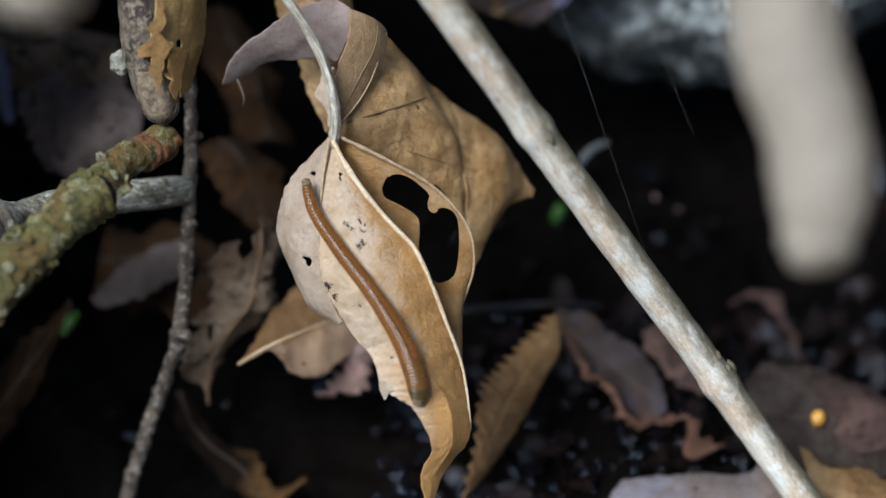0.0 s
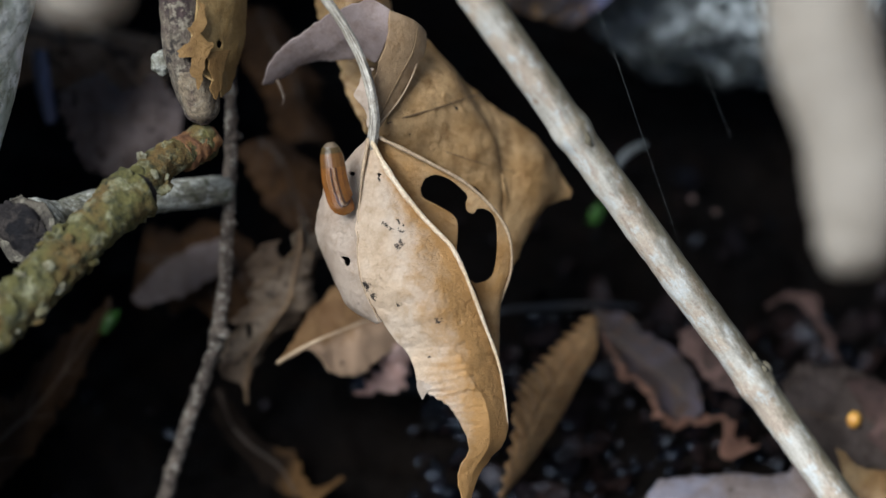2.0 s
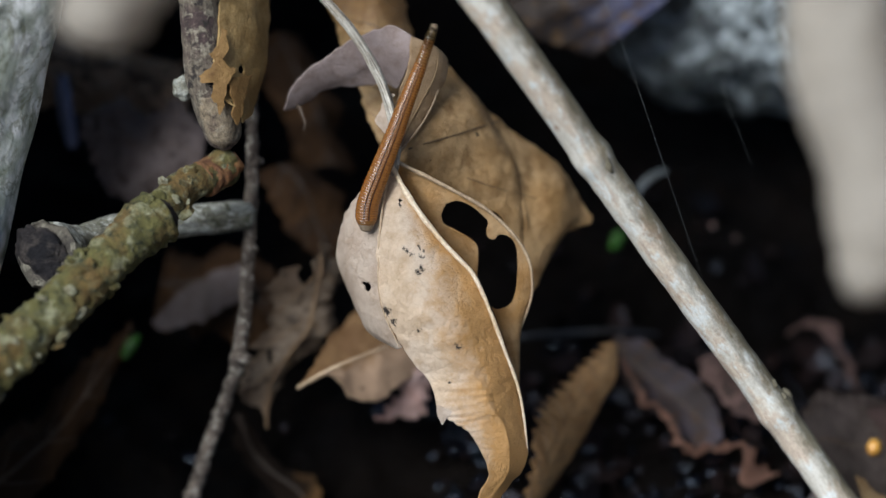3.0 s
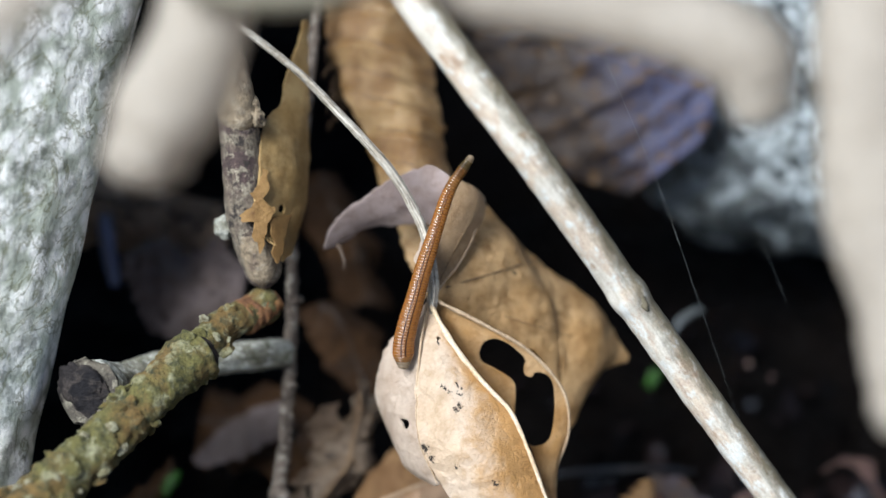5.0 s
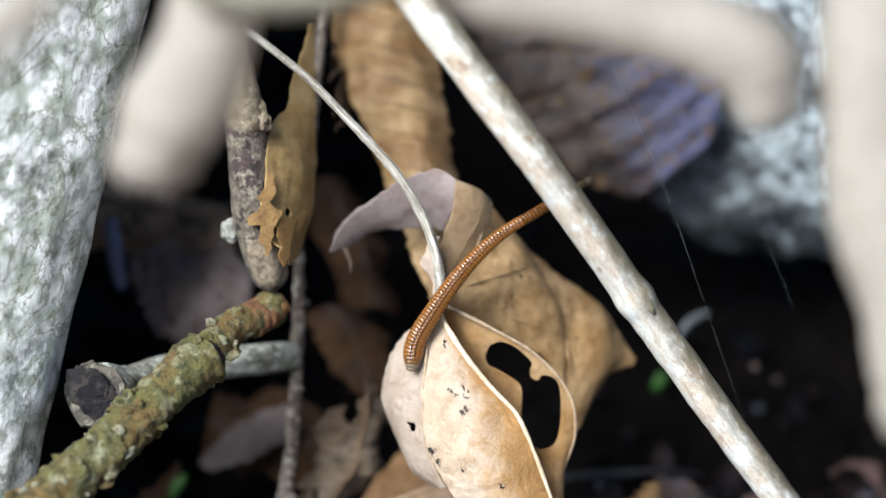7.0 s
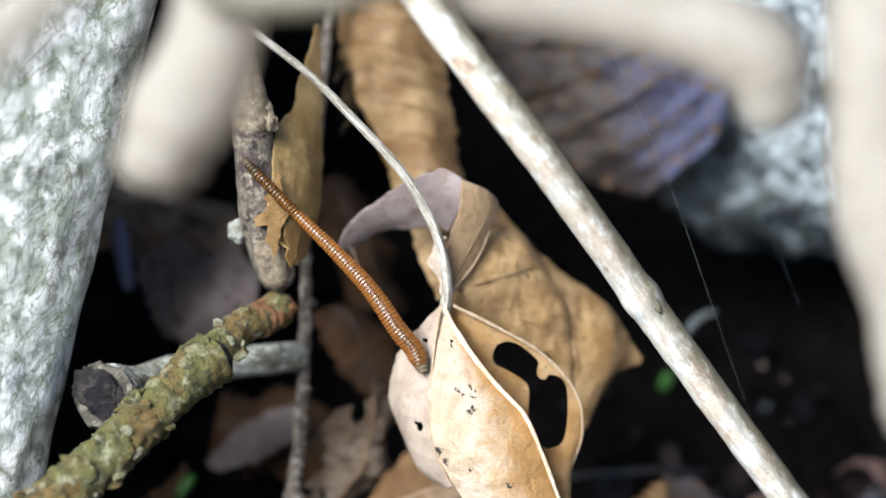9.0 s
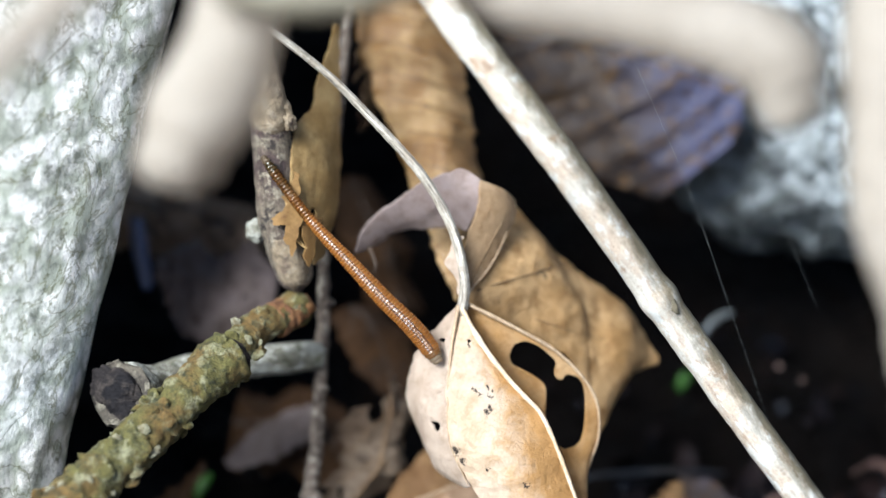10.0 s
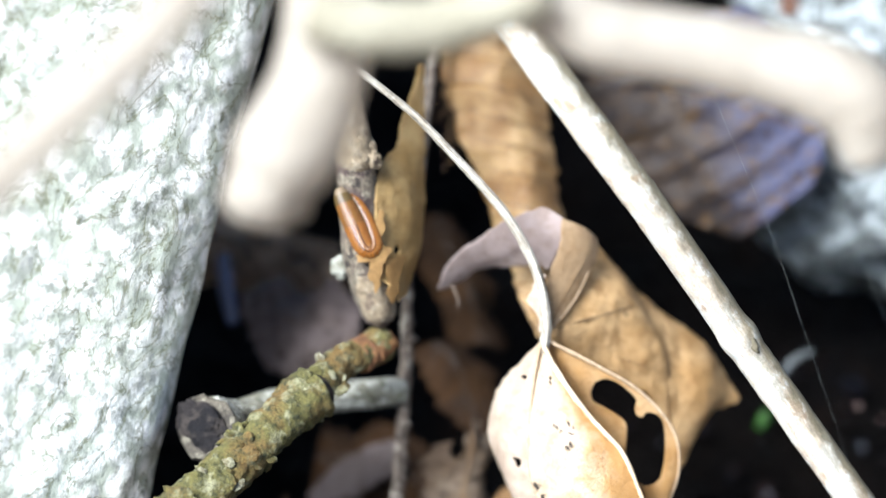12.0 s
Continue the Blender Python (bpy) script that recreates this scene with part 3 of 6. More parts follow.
def blade(left, right, bulge=0.0, peak=0.5, nu=40, nv=90, holes=(), eaten=(), jag=0.5, teeth=0.0, ntooth=14, wrinkle=0.35, thick=0.22, seed=0.0, ribs=0, ribh=0.3, skew=1.6, span=9.0, crease=0.0, ripple=0.0):
    """Leaf sheet between two edge curves (slope mm), arched by bulge mm, with holes (u, v, ru, rv), torn or toothed edges, wrinkles and side ribs."""
    L, R = spline(left, nv), spline(right, nv)
    wide = [min(1.0, (b - a).length / span) ** 2.2 for a, b in zip(L, R)]
    soft = [sum(wide[max(0, i - nv // 9):i + nv // 9 + 1]) / len(wide[max(0, i - nv // 9):i + nv // 9 + 1]) for i in range(nv)]
    grid = []
    for i in range(nv):
        l, r = L[i], R[i]
        ac = r - l
        al = (L[min(i + 1, nv - 1)] + R[min(i + 1, nv - 1)]) - (L[max(i - 1, 0)] + R[max(i - 1, 0)])
        nrm = ac.cross(al)
        nrm = nrm.normalized() if nrm.length > 1e-6 else Vector((0, 0, 1))
        if nrm.z < 0:
            nrm = -nrm
        w = ac.length
        j0 = jag * (wob(l, 0.25, seed) + 0.6 * wob(l, 0.9, seed)) if w > 1 else 0
        j1 = jag * (wob(r, 0.25, seed + 3) + 0.6 * wob(r, 0.9, seed + 3)) if w > 1 else 0
        if teeth:
            saw = (i / (nv - 1) * ntooth) % 1.0
            j0 += teeth * (0.65 + 0.5 * wob(Vector((int(i / (nv - 1) * ntooth), 0, 0)), 0.7, seed)) * (1 - saw)
        fade = min(soft[i], 1.6 * wide[i])
        row = []
        for k in range(nu):
            s = k / (nu - 1)
            p = l + ac * s
            if w > 0.01:
                p += ac / w * (j0 * (1 - s) ** 3 - j1 * s ** 3)
            arch = math.sin(math.pi * s ** (math.log(0.5) / math.log(peak)))
            low = min(1.0, max(0.0, i / (nv - 1) * 3 - 0.9))
            tent = s / peak if s < peak else (1 - s) / (1 - peak)
            h = bulge * (arch + (tent - arch) * crease * low) * fade
            if ripple:
                tt = i / (nv - 1)
                h += ripple * math.exp(-((tt - 0.52) / 0.16) ** 2) * max(0.0, 1 - s * 1.4) * (0.6 + 0.8 * wob(p, 0.5, 8)) * math.sin(tt * 170 + 4 * s + 3.5 * wob(p, 0.3, 4))
            h += fade * wrinkle * (wob(p, 0.16, seed) * 1.6 + wob(p, 0.45, seed) * 0.6 + wob(p, 1.3, seed) * 0.18)
            if ribs:
                ph = (i / (nv - 1) * ribs + abs(s - 0.5) * skew) % 1.0
                h += ribh * fade * (abs(ph - 0.5) * 2) ** 2
                if skew > 1:
                    h -= ribh * 2.0 * math.exp(-((s - 0.5) / 0.03) ** 2) * fade
            row.append(p + nrm * h)
        grid.append(row)
    GRID[:] = grid
    eaten = [[(p.x, p.y) for p in spline([(*q, 0) for q in [*ring, ring[0]]], 120)] for ring in eaten]
    bm = bmesh.new()
    uv = bm.loops.layers.uv.new("leaf")
    top = [[bm.verts.new(at(*p)) for p in row] for row in grid]
    for i in range(nv - 1):
        for k in range(nu - 1):
            c = (grid[i][k] + grid[i + 1][k + 1]) / 2
            cut = any(inside(c, ring) for ring in eaten)
            for hu, hv, hr, hs in holes:
                d = math.hypot((c.x - hu) / hr, (c.y - hv) / hs)
                if d < 1 + 0.35 * wob(c, 0.35, hu) + 0.25 * wob(c, 1.1, hv):
                    cut = True
            if not cut:
                f = bm.faces.new((top[i][k], top[i][k + 1], top[i + 1][k + 1], top[i + 1][k]))
                for lo, (a, b) in zip(f.loops, ((k, i), (k + 1, i), (k + 1, i + 1), (k, i + 1))):
                    lo[uv].uv = (a / (nu - 1), b / (nv - 1))
    bmesh.ops.delete(bm, geom=[v for v in bm.verts if not v.link_faces], context="VERTS")
    outer = {v for i, row in enumerate(top) for k, v in enumerate(row) if i in (0, nv - 1) or k in (0, nu - 1)}
    rim = {}
    for e in bm.edges:
        if e.is_boundary:
            a, b = e.verts
            rim.setdefault(a, []).append(b)
            rim.setdefault(b, []).append(a)
    for _ in range(4 if eaten or holes else 0):
        moved = {v: (v.co + sum((q.co for q in near), Vector()) / len(near)) / 2 for v, near in rim.items() if v not in outer}
        for v, co in moved.items():
            v.co = co
    bmesh.ops.recalc_face_normals(bm, faces=bm.faces)
    flip = sum(f.normal.dot(TOWARDS) for f in bm.faces) < 0
    if flip:
        bmesh.ops.reverse_faces(bm, faces=bm.faces)
    return bm


def lump(centre, radii, rough=0.18, grain=40.0, seed=0.0, cuts=5, turn=0.0, square=2.0, yaw=0.0, pit=0.12):
    """Irregular stone or clod: centre and radii in slope mm."""
    bm = bmesh.new()
    bmesh.ops.create_icosphere(bm, subdivisions=cuts, radius=1)
    ct, st = math.cos(radians(turn)), math.sin(radians(turn))
    cy, sy = math.cos(radians(yaw)), math.sin(radians(yaw))
    for v in bm.verts:
        d = v.co.copy()
        k = 1 + rough * (wob(d, 1.3, seed) + 0.5 * wob(d, 3.1, seed) + 0.25 * wob(d, 7.0, seed) + pit * wob(d, grain, seed))
        k /= (abs(d.x) ** square + abs(d.y) ** square + abs(d.z) ** square) ** (1 / square)
        x, y, z = d.x * radii[0] * k, d.y * radii[1] * k, d.z * radii[2] * k
        x, z = x * cy + z * sy, z * cy - x * sy
        v.co = at(centre[0] + x * ct - y * st, centre[1] + x * st + y * ct, centre[2] + z)
    return bm


# ---- ground ----
def ground():
    near = [i * 0.0018 for i in range(-60, 61)]
    far, x, step = [], near[-1], 0.0025
    while x < 60:
        x += step
        step *= 1.22
        far.append(x)
    axis = [-f for f in far[::-1]] + near + far
    bm = bmesh.new()
    rows = []
    for y in axis:
        row = []
        for x in axis:
            p = Vector((x, y, 0))
            z = 0.006 * wob(p, 22) + 0.005 * wob(p, 60, 3) + 0.0025 * wob(p, 190, 7) + 0.001 * wob(p, 520, 9)
            r = math.hypot(x, y)
            if r > 0.3:
                z += min(1.0, (r - 0.3)) * 0.4 * wob(p, 0.5, 2)
            row.append(bm.verts.new((x, y + 0.05, z)))
        rows.append(row)
    for a, b in zip(rows, rows[1:]):
        for k in range(len(axis) - 1):
            bm.faces.new((a[k], a[k + 1], b[k + 1], b[k]))
    return tagged(part("ground", bm, M_SOIL), "wet forest soil with crumbs, shade in its dark colour, paler out of view", "ground", kind="structure")


ground()


# ---- main leaf ----
def main_leaf():
    leaf = thing("dead_leaf", (-0.9, -6.6, 0), "pale brown dead palmate leaf, curled and eaten into holes", "leaf")
    hanging = part("hanging_lobe", blade(
        [(-1.1, -7, 0), (-1.9, -11.4, 0.5), (-2.5, -17.6, 1), (-2.2, -23.8, 1.5), (0.4, -29.4, 2), (3.5, -33, 3), (4.7, -35.9, 4), (6.1, -37.7, 4.6), (8.2, -39, 5), (9.6, -41, 5), (10.8, -44.3, 4.4), (9.7, -48, 3.4), (10.2, -51.7, 3)],
        [(-0.9, -7, 0), (1.5, -11.3, 1.5), (5.2, -16.2, 2), (9, -20.3, 2.5), (11.2, -24.8, 2.5), (12.8, -29.3, 2), (14.5, -33.9, 1), (15, -36.1, 0.7), (15.3, -37.8, 0.5), (15.6, -39.6, 0.2), (15.8, -42.3, 0.4), (15.2, -44.4, 0.6), (13.6, -46.2, 1), (12, -48.8, 1.4), (11, -51.7, 1.6)],
        bulge=3.9, peak=0.5, nu=90, nv=260, holes=[(0.2, -11.3, 0.3, 0.25)], jag=0.35, wrinkle=0.45, seed=1, span=12.5, crease=0.9, ripple=0.17), M_LOBE, leaf, "warm tan blade with a pale rim")
    part("folded_flap", blade(
        [(-1.3, -7, 0), (-4.6, -10.3, -3), (-6.9, -13.7, -5), (-7.6, -17.9, -6), (-6.3, -22.8, -6), (-4, -27.7, -5), (-0.5, -29.6, -2)],
        [(-1.1, -7, 0), (-1.9, -11.4, 0.4), (-2.4, -15.6, 0.6), (-2.5, -19.7, 0.8), (-2.2, -23.1, 1), (-1.4, -26.6, 1), (0.3, -29.4, 1.5)],
        bulge=1.2, nu=80, nv=160, jag=0.5, wrinkle=0.3, seed=2, holes=[(-3.8, -22.1, 0.4, 0.6), (-4.3, -21.6, 0.3, 0.2), (-3.2, -11.3, 0.35, 0.25)]), M_FLAP, leaf, "greyish folded flap of the blade")
    holed = part("holed_lobe", blade(
        [(-0.8, -7, -1), (2.2, -12.1, -3), (6.7, -17.9, -4), (10.2, -21.7, -4), (12.5, -27.7, -4), (13.7, -31.9, -4), (14.7, -34.7, -4)],
        [(-0.4, -6.6, -1), (5.8, -9.6, -1), (11.5, -13.1, -2), (15.6, -17.7, -3), (16.5, -22.7, -4), (15.2, -27.8, -5), (15, -34.8, -5)],
        bulge=1.5, nu=160, nv=320, jag=0.3, wrinkle=0.25, seed=3,
        eaten=[[(5.2, -13.3), (5.8, -12), (7.1, -11.5), (8.5, -11.9), (9.9, -12.9), (11, -14.1), (10.8, -15.1), (11, -16), (11.7, -16.3), (12.4, -15.7), (13.7, -16), (14.5, -17.2), (14.7, -19.6), (14.5, -22.4), (13.9, -24.2), (12.7, -24.9), (11.7, -24.9), (10.6, -23.5), (9.7, -21.4), (9.8, -18.6), (9.6, -17), (8.5, -16), (6.8, -15.1), (5.5, -14.4)]]), M_EDGE, leaf, "orange tan lobe eaten into two large holes")
    broad = part("broad_lobe", blade(
        [(-0.6, -6, -2), (1.5, 0.3, -6), (5, 6.5, -12), (9.4, 1.8, -14), (14.9, -3.2, -16), (19.4, -6.3, -17), (23, -11.5, -18), (24.9, -14.1, -18.5)],
        [(-0.4, -6.6, -2), (3.9, -8.6, -5), (8.6, -11.2, -8), (13.2, -14.3, -10), (15.5, -18, -11), (16, -23.7, -12), (17.3, -23.2, -13), (18.7, -20.3, -14), (20.2, -17.8, -16), (21.6, -16.1, -17.5), (24.5, -15.4, -18.5)],
        bulge=2.5, nu=80, nv=160, jag=0.5, wrinkle=0.45, seed=4), M_BROWN, leaf, "broad brown lobe")
    for way, thick in (([(1.1, -5.2), (3.9, -4.3), (7.1, -3.4), (10.2, -2.3), (13.1, -1)], 0.13), ([(8.5, -8.7), (12.3, -10.1), (16.5, -11.1), (20.3, -12.9)], 0.06)):
        part("side_rib", tube([on_sheet(*q) for q in way], [thick, thick * 0.8, thick * 0.5], n=40, seg=8, rough=0.1, grain=500), M_DARKRIB, broad)
    curled = part("curled_lobe", blade(
        [(-14.3, -0.5, -10), (-12.2, 3.9, -8), (-7.5, 7.3, -6), (-3.2, 9.3, -5), (-0.8, 10, -4), (1.5, 8.8, -3)],
        [(-12.3, 0.1, -12), (-8.7, 2.4, -11), (-4.7, 2.8, -10), (-1.5, 2.8, -9), (0.1, 2.8, -7), (1.4, 5.7, -4)],
        bulge=0.7, nu=50, nv=90, jag=0.5, wrinkle=0.35, seed=5), M_MAUVE, leaf, "mauve grey lobe curled over")
    part("hook", tube([(-13.5, 1.2, -11.5), (-12.5, 0, -11), (-12, -1.1, -10.5), (-11.7, -2.1, -10), (-11.9, -3, -10)], [0.35, 0.28, 0.22, 0.16, 0.07], n=24, seg=8, rough=0.2, grain=500), M_RUSTRIB, curled, "brown hooked tip of the curled lobe")
    upright = part("upright_lobe", blade(
        [(-0.7, -6.1, 0), (-0.8, -2, -1), (0.1, 1.5, -2), (1.2, 5, -2), (1.6, 8.7, -3)],
        [(-0.3, -6.2, 0), (2.2, -2.9, -3), (4.4, 0.8, -5), (5.9, 4, -6), (6.2, 6.1, -7)],
        bulge=1.5, nu=36, nv=80, jag=0.3, wrinkle=0.4, seed=6), M_TAN, leaf, "narrow lobe standing up")
    ribs_on(upright, M_BROWNRIB, main=0.07, mid=0.62)
    part("torn_corner", blade(
        [(4.7, -36.1, 4.2), (4.7, -37.3, 4.4), (5.2, -38.5, 4.2)], [(7, -36.9, 4.4), (6, -37.5, 4.6), (5.3, -38.6, 4.2)],
        bulge=0.3, nu=20, nv=30, jag=0.3, wrinkle=0.2, seed=77), M_FLAP, hanging, "small torn corner bent down")
    part("papery_scale", blade(
        [(-1.2, 1.7, 0.3), (-2.5, -0.4, 0.3), (-2.9, -1.9, 0.8), (-1.6, -3.5, 0.6), (-1.3, -5.6, 0.3)],
        [(-0.5, 1.6, 0.5), (-0.3, -0.4, 0.6), (-0.3, -2.1, 1), (-0.3, -3.8, 1), (-0.6, -5.9, 0.4)],
        bulge=0.4, nu=20, nv=40, jag=0.6, wrinkle=0.3, seed=7), M_FLAP, leaf, "pale papery scale on the stalk")
    part("petiole", tube(
        [(-0.6, -8.8, -0.2), (-0.6, -7.3, 0.4), (-0.4, -4, 0.8), (-1.3, 0.8, 0.9), (-3.1, 5.1, 1.3), (-5.8, 9.4, 2.5), (-9.3, 13.4, 4), (-12.7, 17, 5.5), (-16.4, 20.7, 7.5), (-20.1, 23.7, 9.5), (-23.5, 26.2, 11.5), (-29.9, 30.1, 14)],
        [0.15, 0.6, 0.58, 0.55, 0.54, 0.53, 0.51, 0.48, 0.45, 0.43, 0.42, 0.42], n=150, seg=28, rough=0.1, grain=600, knots=[(0.0, 0.03, 0.12)], flutes=6, depth=0.1), M_PETIOLE, leaf, "grey ridged leaf stalk")
    for lobe, pts, rad in (
        (hanging, [(-0.9, -7, 0.6), (1.5, -11.3, 2), (5.2, -16.2, 2.6), (9, -20.3, 3.1), (11.1, -24.8, 3.1), (12.8, -29.3, 2.6), (14.5, -33.9, 1.6), (15.3, -37.8, 1), (15.8, -42.3, 0.4)], [0.28, 0.36, 0.32, 0.28, 0.26, 0.24, 0.2, 0.16, 0.1]),
        (hanging, [(-1.1, -7, 0.6), (-1.9, -11.4, 1), (-2.4, -17.6, 1.2), (-2.2, -23.8, 1.6), (0.1, -29.3, 2)], [0.3, 0.18, 0.14, 0.1, 0.05]),
        (holed, [(-0.6, -6.5, 0), (5.8, -9.7, -0.6), (11.5, -13.1, -1.6), (15.6, -17.8, -2.6), (16.5, -22.7, -3.6), (15.2, -27.4, -4.6)], [0.26, 0.24, 0.22, 0.2, 0.16, 0.1]),
        (upright, [(-0.5, -5.9, 0.5), (2.2, -3, -2.5), (4.3, 0.6, -4.5), (6.1, 5.8, -6.5)], [0.12, 0.1, 0.08, 0.05]),
    ):
        part("rib", tube(pts, rad, n=90, seg=10, rough=0.28, grain=700), M_RIM if rad[1] > 0.35 else M_TANRIB, lobe)


# ---- sticks and twigs ----
def sticks():
    st = thing("pale_stick", (57.6, -50.4, -8), "straight pale grey stick with peeling lichened bark", "stick")
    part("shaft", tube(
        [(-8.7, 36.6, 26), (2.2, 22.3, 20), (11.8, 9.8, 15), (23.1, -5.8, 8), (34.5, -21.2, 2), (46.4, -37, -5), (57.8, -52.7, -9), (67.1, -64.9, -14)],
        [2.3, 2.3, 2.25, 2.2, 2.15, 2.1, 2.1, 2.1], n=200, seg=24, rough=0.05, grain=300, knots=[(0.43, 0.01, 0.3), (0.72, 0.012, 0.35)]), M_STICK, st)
    part("knot", lump((8.9, 11.5, 13), (1.0, 1.9, 1.0), 0.3, seed=3, cuts=4, turn=36), M_STICK, st)
    part("bark_flake", lump((48.4, -35.7, -5), (0.35, 0.9, 0.4), 0.6, seed=8, cuts=3, turn=40), M_STICK, st)

    for c, r, a, sd in (
        ((46.5, -34.8, -3.6), (0.35, 0.8, 0.45), 40, 91), ((47.7, -36, -3.8), (0.45, 0.7, 0.5), 20, 92), ((48.6, -37.2, -4), (0.3, 0.8, 0.4), 50, 93),
        ((43.8, -35.6, -3.4), (0.25, 1.1, 0.3), 40, 22), ((46.5, -34.2, -3.4), (0.3, 0.7, 0.4), 30, 23),
        ((24.4, -6.2, 9.6), (0.6, 1.6, 0.4), 36, 25), ((25, -7.2, 5.5), (0.5, 1.3, 0.4), 36, 26),
    ):
        part("bark_flake", lump(c, r, 0.5, seed=sd, cuts=3, turn=a), M_STICK, st)

    tw = thing("lichen_twig", (-40.7, -26.6, 5), "knobbly twig crusted with green and yellow lichen", "twig")
    part("shaft", tube(
        [(-57.4, -38.8, 24), (-50.3, -33, 18), (-44.1, -27.3, 14), (-37.8, -21.5, 9), (-32.3, -15.7, 5), (-27.1, -10.6, 0), (-21.1, -7.2, -6)],
        [3.1, 3.1, 3.0, 2.85, 2.7, 2.2, 2.0], n=180, seg=30, rough=0.22, grain=420, knots=[(0.98, 0.03, 0.3)]), M_LICHEN, tw)
    part("bark_collar", tube([(-35.2, -18.9, 7.2), (-32.3, -15.8, 4.9), (-29.5, -13.3, 2.4)], [2.5, 3.1, 3.5], n=50, seg=30, rough=0.2, grain=420, seed=3), M_LICHEN, tw, "lifted edge of lichened bark")
    # Dark ring stands in for the shaded gap behind the collar.
    part("crack_shade", tube([(-29.6, -13.4, 2.5), (-28.8, -12.6, 1.7)], [3.15, 2.5], n=6, seg=30, rough=0.1, grain=420, seed=3), M_CUT, tw, "dark ring painted as the shaded crack behind the bark edge")
    part("broken_tip", tube([(-24.2, -9.1, -2.4), (-22.4, -7.9, -4.4), (-20.8, -7, -6.2)], [2.1, 2.3, 1.9], n=30, seg=24, rough=0.3, grain=420, seed=5), M_TIPBARK, tw, "dark rusty broken tip")

    line = spline([(-57.4, -38.8, 24), (-50.3, -33, 18), (-44.1, -27.3, 14), (-37.8, -21.5, 9), (-32.3, -15.7, 5), (-27.1, -10.6, 0), (-23, -8.3, -4)], 200)
    girth = spline([(3.1, 0, 0), (3.1, 0, 0), (3.0, 0, 0), (2.85, 0, 0), (2.9, 0, 0), (2.3, 0, 0), (2.0, 0, 0)], 200)
    rnd = random.Random(17)
    for name_, m_, lab, count, low, high in (("bark_wart", M_LICHEN, "", 46, 0.5, 1.15), ("lichen_crust", M_CRUST, "pale green lichen crust", 26, 0.3, 0.8)):
        for _ in range(count):
            k = rnd.choice((rnd.randrange(4, 112), rnd.randrange(4, 112), rnd.randrange(140, 180)))
            along = (line[k + 3] - line[k - 3]).normalized()
            across = along.cross(Vector((0, 0, 1))).normalized()
            out = across.cross(along)
            q = rnd.uniform(-0.35, math.pi + 0.35)
            c = line[k] + (across * math.cos(q) + out * math.sin(q)) * girth[k].x * 0.98
            size = rnd.uniform(low, high)
            part(name_, lump(c, (size * rnd.uniform(0.8, 1.5), size * rnd.uniform(0.8, 1.3), size * 0.42), 0.35, seed=rnd.uniform(0, 90), cuts=3, turn=rnd.uniform(0, 180), yaw=55 * math.cos(q)), m_, tw, lab)

    gt = thing("cut_twig", (-19.4, -13.2, -8), "pale grey twig with a flared, dark broken end", "twig")
    part("shaft", tube(
        [(-42.5, -18, 2.2), (-41.7, -17.9, 0.6), (-40.6, -17.6, -1.5), (-39, -17.1, -4), (-36.7, -15.9, -7), (-33.2, -15.1, -9), (-27.6, -14.4, -11), (-20.6, -13.8, -14), (-19.2, -13.7, -15)],
        [4.1, 3.9, 3.2, 2.6, 2.25, 2.1, 2.0, 1.9, 1.6], n=120, seg=28, rough=0.07, grain=380, flutes=7, depth=0.04), M_GREYTWIG, gt)
    rim = part("broken_end", tube([(-43, -18.1, 3.1), (-42.7, -18.1, 2.5), (-42.1, -17.9, 1.3)], [3.5, 4.3, 3.9], n=14, seg=36, rough=0.16, grain=600, seed=4), M_BARKRIM, gt, "ragged bark rim round the broken end")
    # Solid lump coloured near black in place of the hollow's shade.
    part("hollow", lump((-43.1, -18.2, 2.6), (3.5, 4.2, 1.3), 0.3, seed=14, cuts=5, turn=28, yaw=-36, pit=0.15), M_CUT, rim, "hollow shown by a solid lump coloured dark as shade")
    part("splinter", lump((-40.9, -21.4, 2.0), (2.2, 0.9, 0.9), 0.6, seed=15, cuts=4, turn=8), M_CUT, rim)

    th = thing("thin_twig", (-28.7, -55.2, -22), "thin rough brown twig standing upright", "twig")
    part("shaft", tube(
        [(-30.7, -59.9, -24), (-27.9, -53.8, -22), (-24.4, -43.3, -20), (-20.6, -32.2, -18), (-19.2, -19.8, -16), (-18.5, -6.1, -15), (-18.6, 1.8, -15), (-17.3, 13.2, -16), (-16.3, 23.3, -18), (-14.8, 39.2, -20)],
        [0.95, 0.9, 0.9, 0.9, 0.85, 0.8, 0.8, 0.75, 0.7, 0.6], n=260, seg=14, rough=0.42, grain=750), M_THIN, th)

    for c, sd in (((-20, -32, -16.5), 51), ((-23.1, -39.5, -19), 52), ((-19, -17.9, -15.5), 53), ((-26.7, -50, -21), 54), ((-18.3, -6.8, -15), 55)):
        part("bud_scar", lump(c, (1.05, 0.8, 1.0), 0.45, seed=sd, cuts=3), M_THIN, th)

    bk = thing("bark_twig", (-21.3, -4.2, -3), "mottled broken twig with a peeling strip of bark", "twig")
    part("shaft", tube(
        [(-29, 47, 12), (-27.6, 33.1, 8), (-25.9, 22.4, 3), (-24.4, 13.4, 0), (-23.3, 2.9, -2), (-21.9, -2, -4), (-21.5, -4.2, -4), (-21.3, -5.3, -4)],
        [1.9, 1.9, 2.0, 2.5, 2.6, 2.4, 1.9, 0.5], n=140, seg=26, rough=0.1, grain=300), M_BARK, bk)
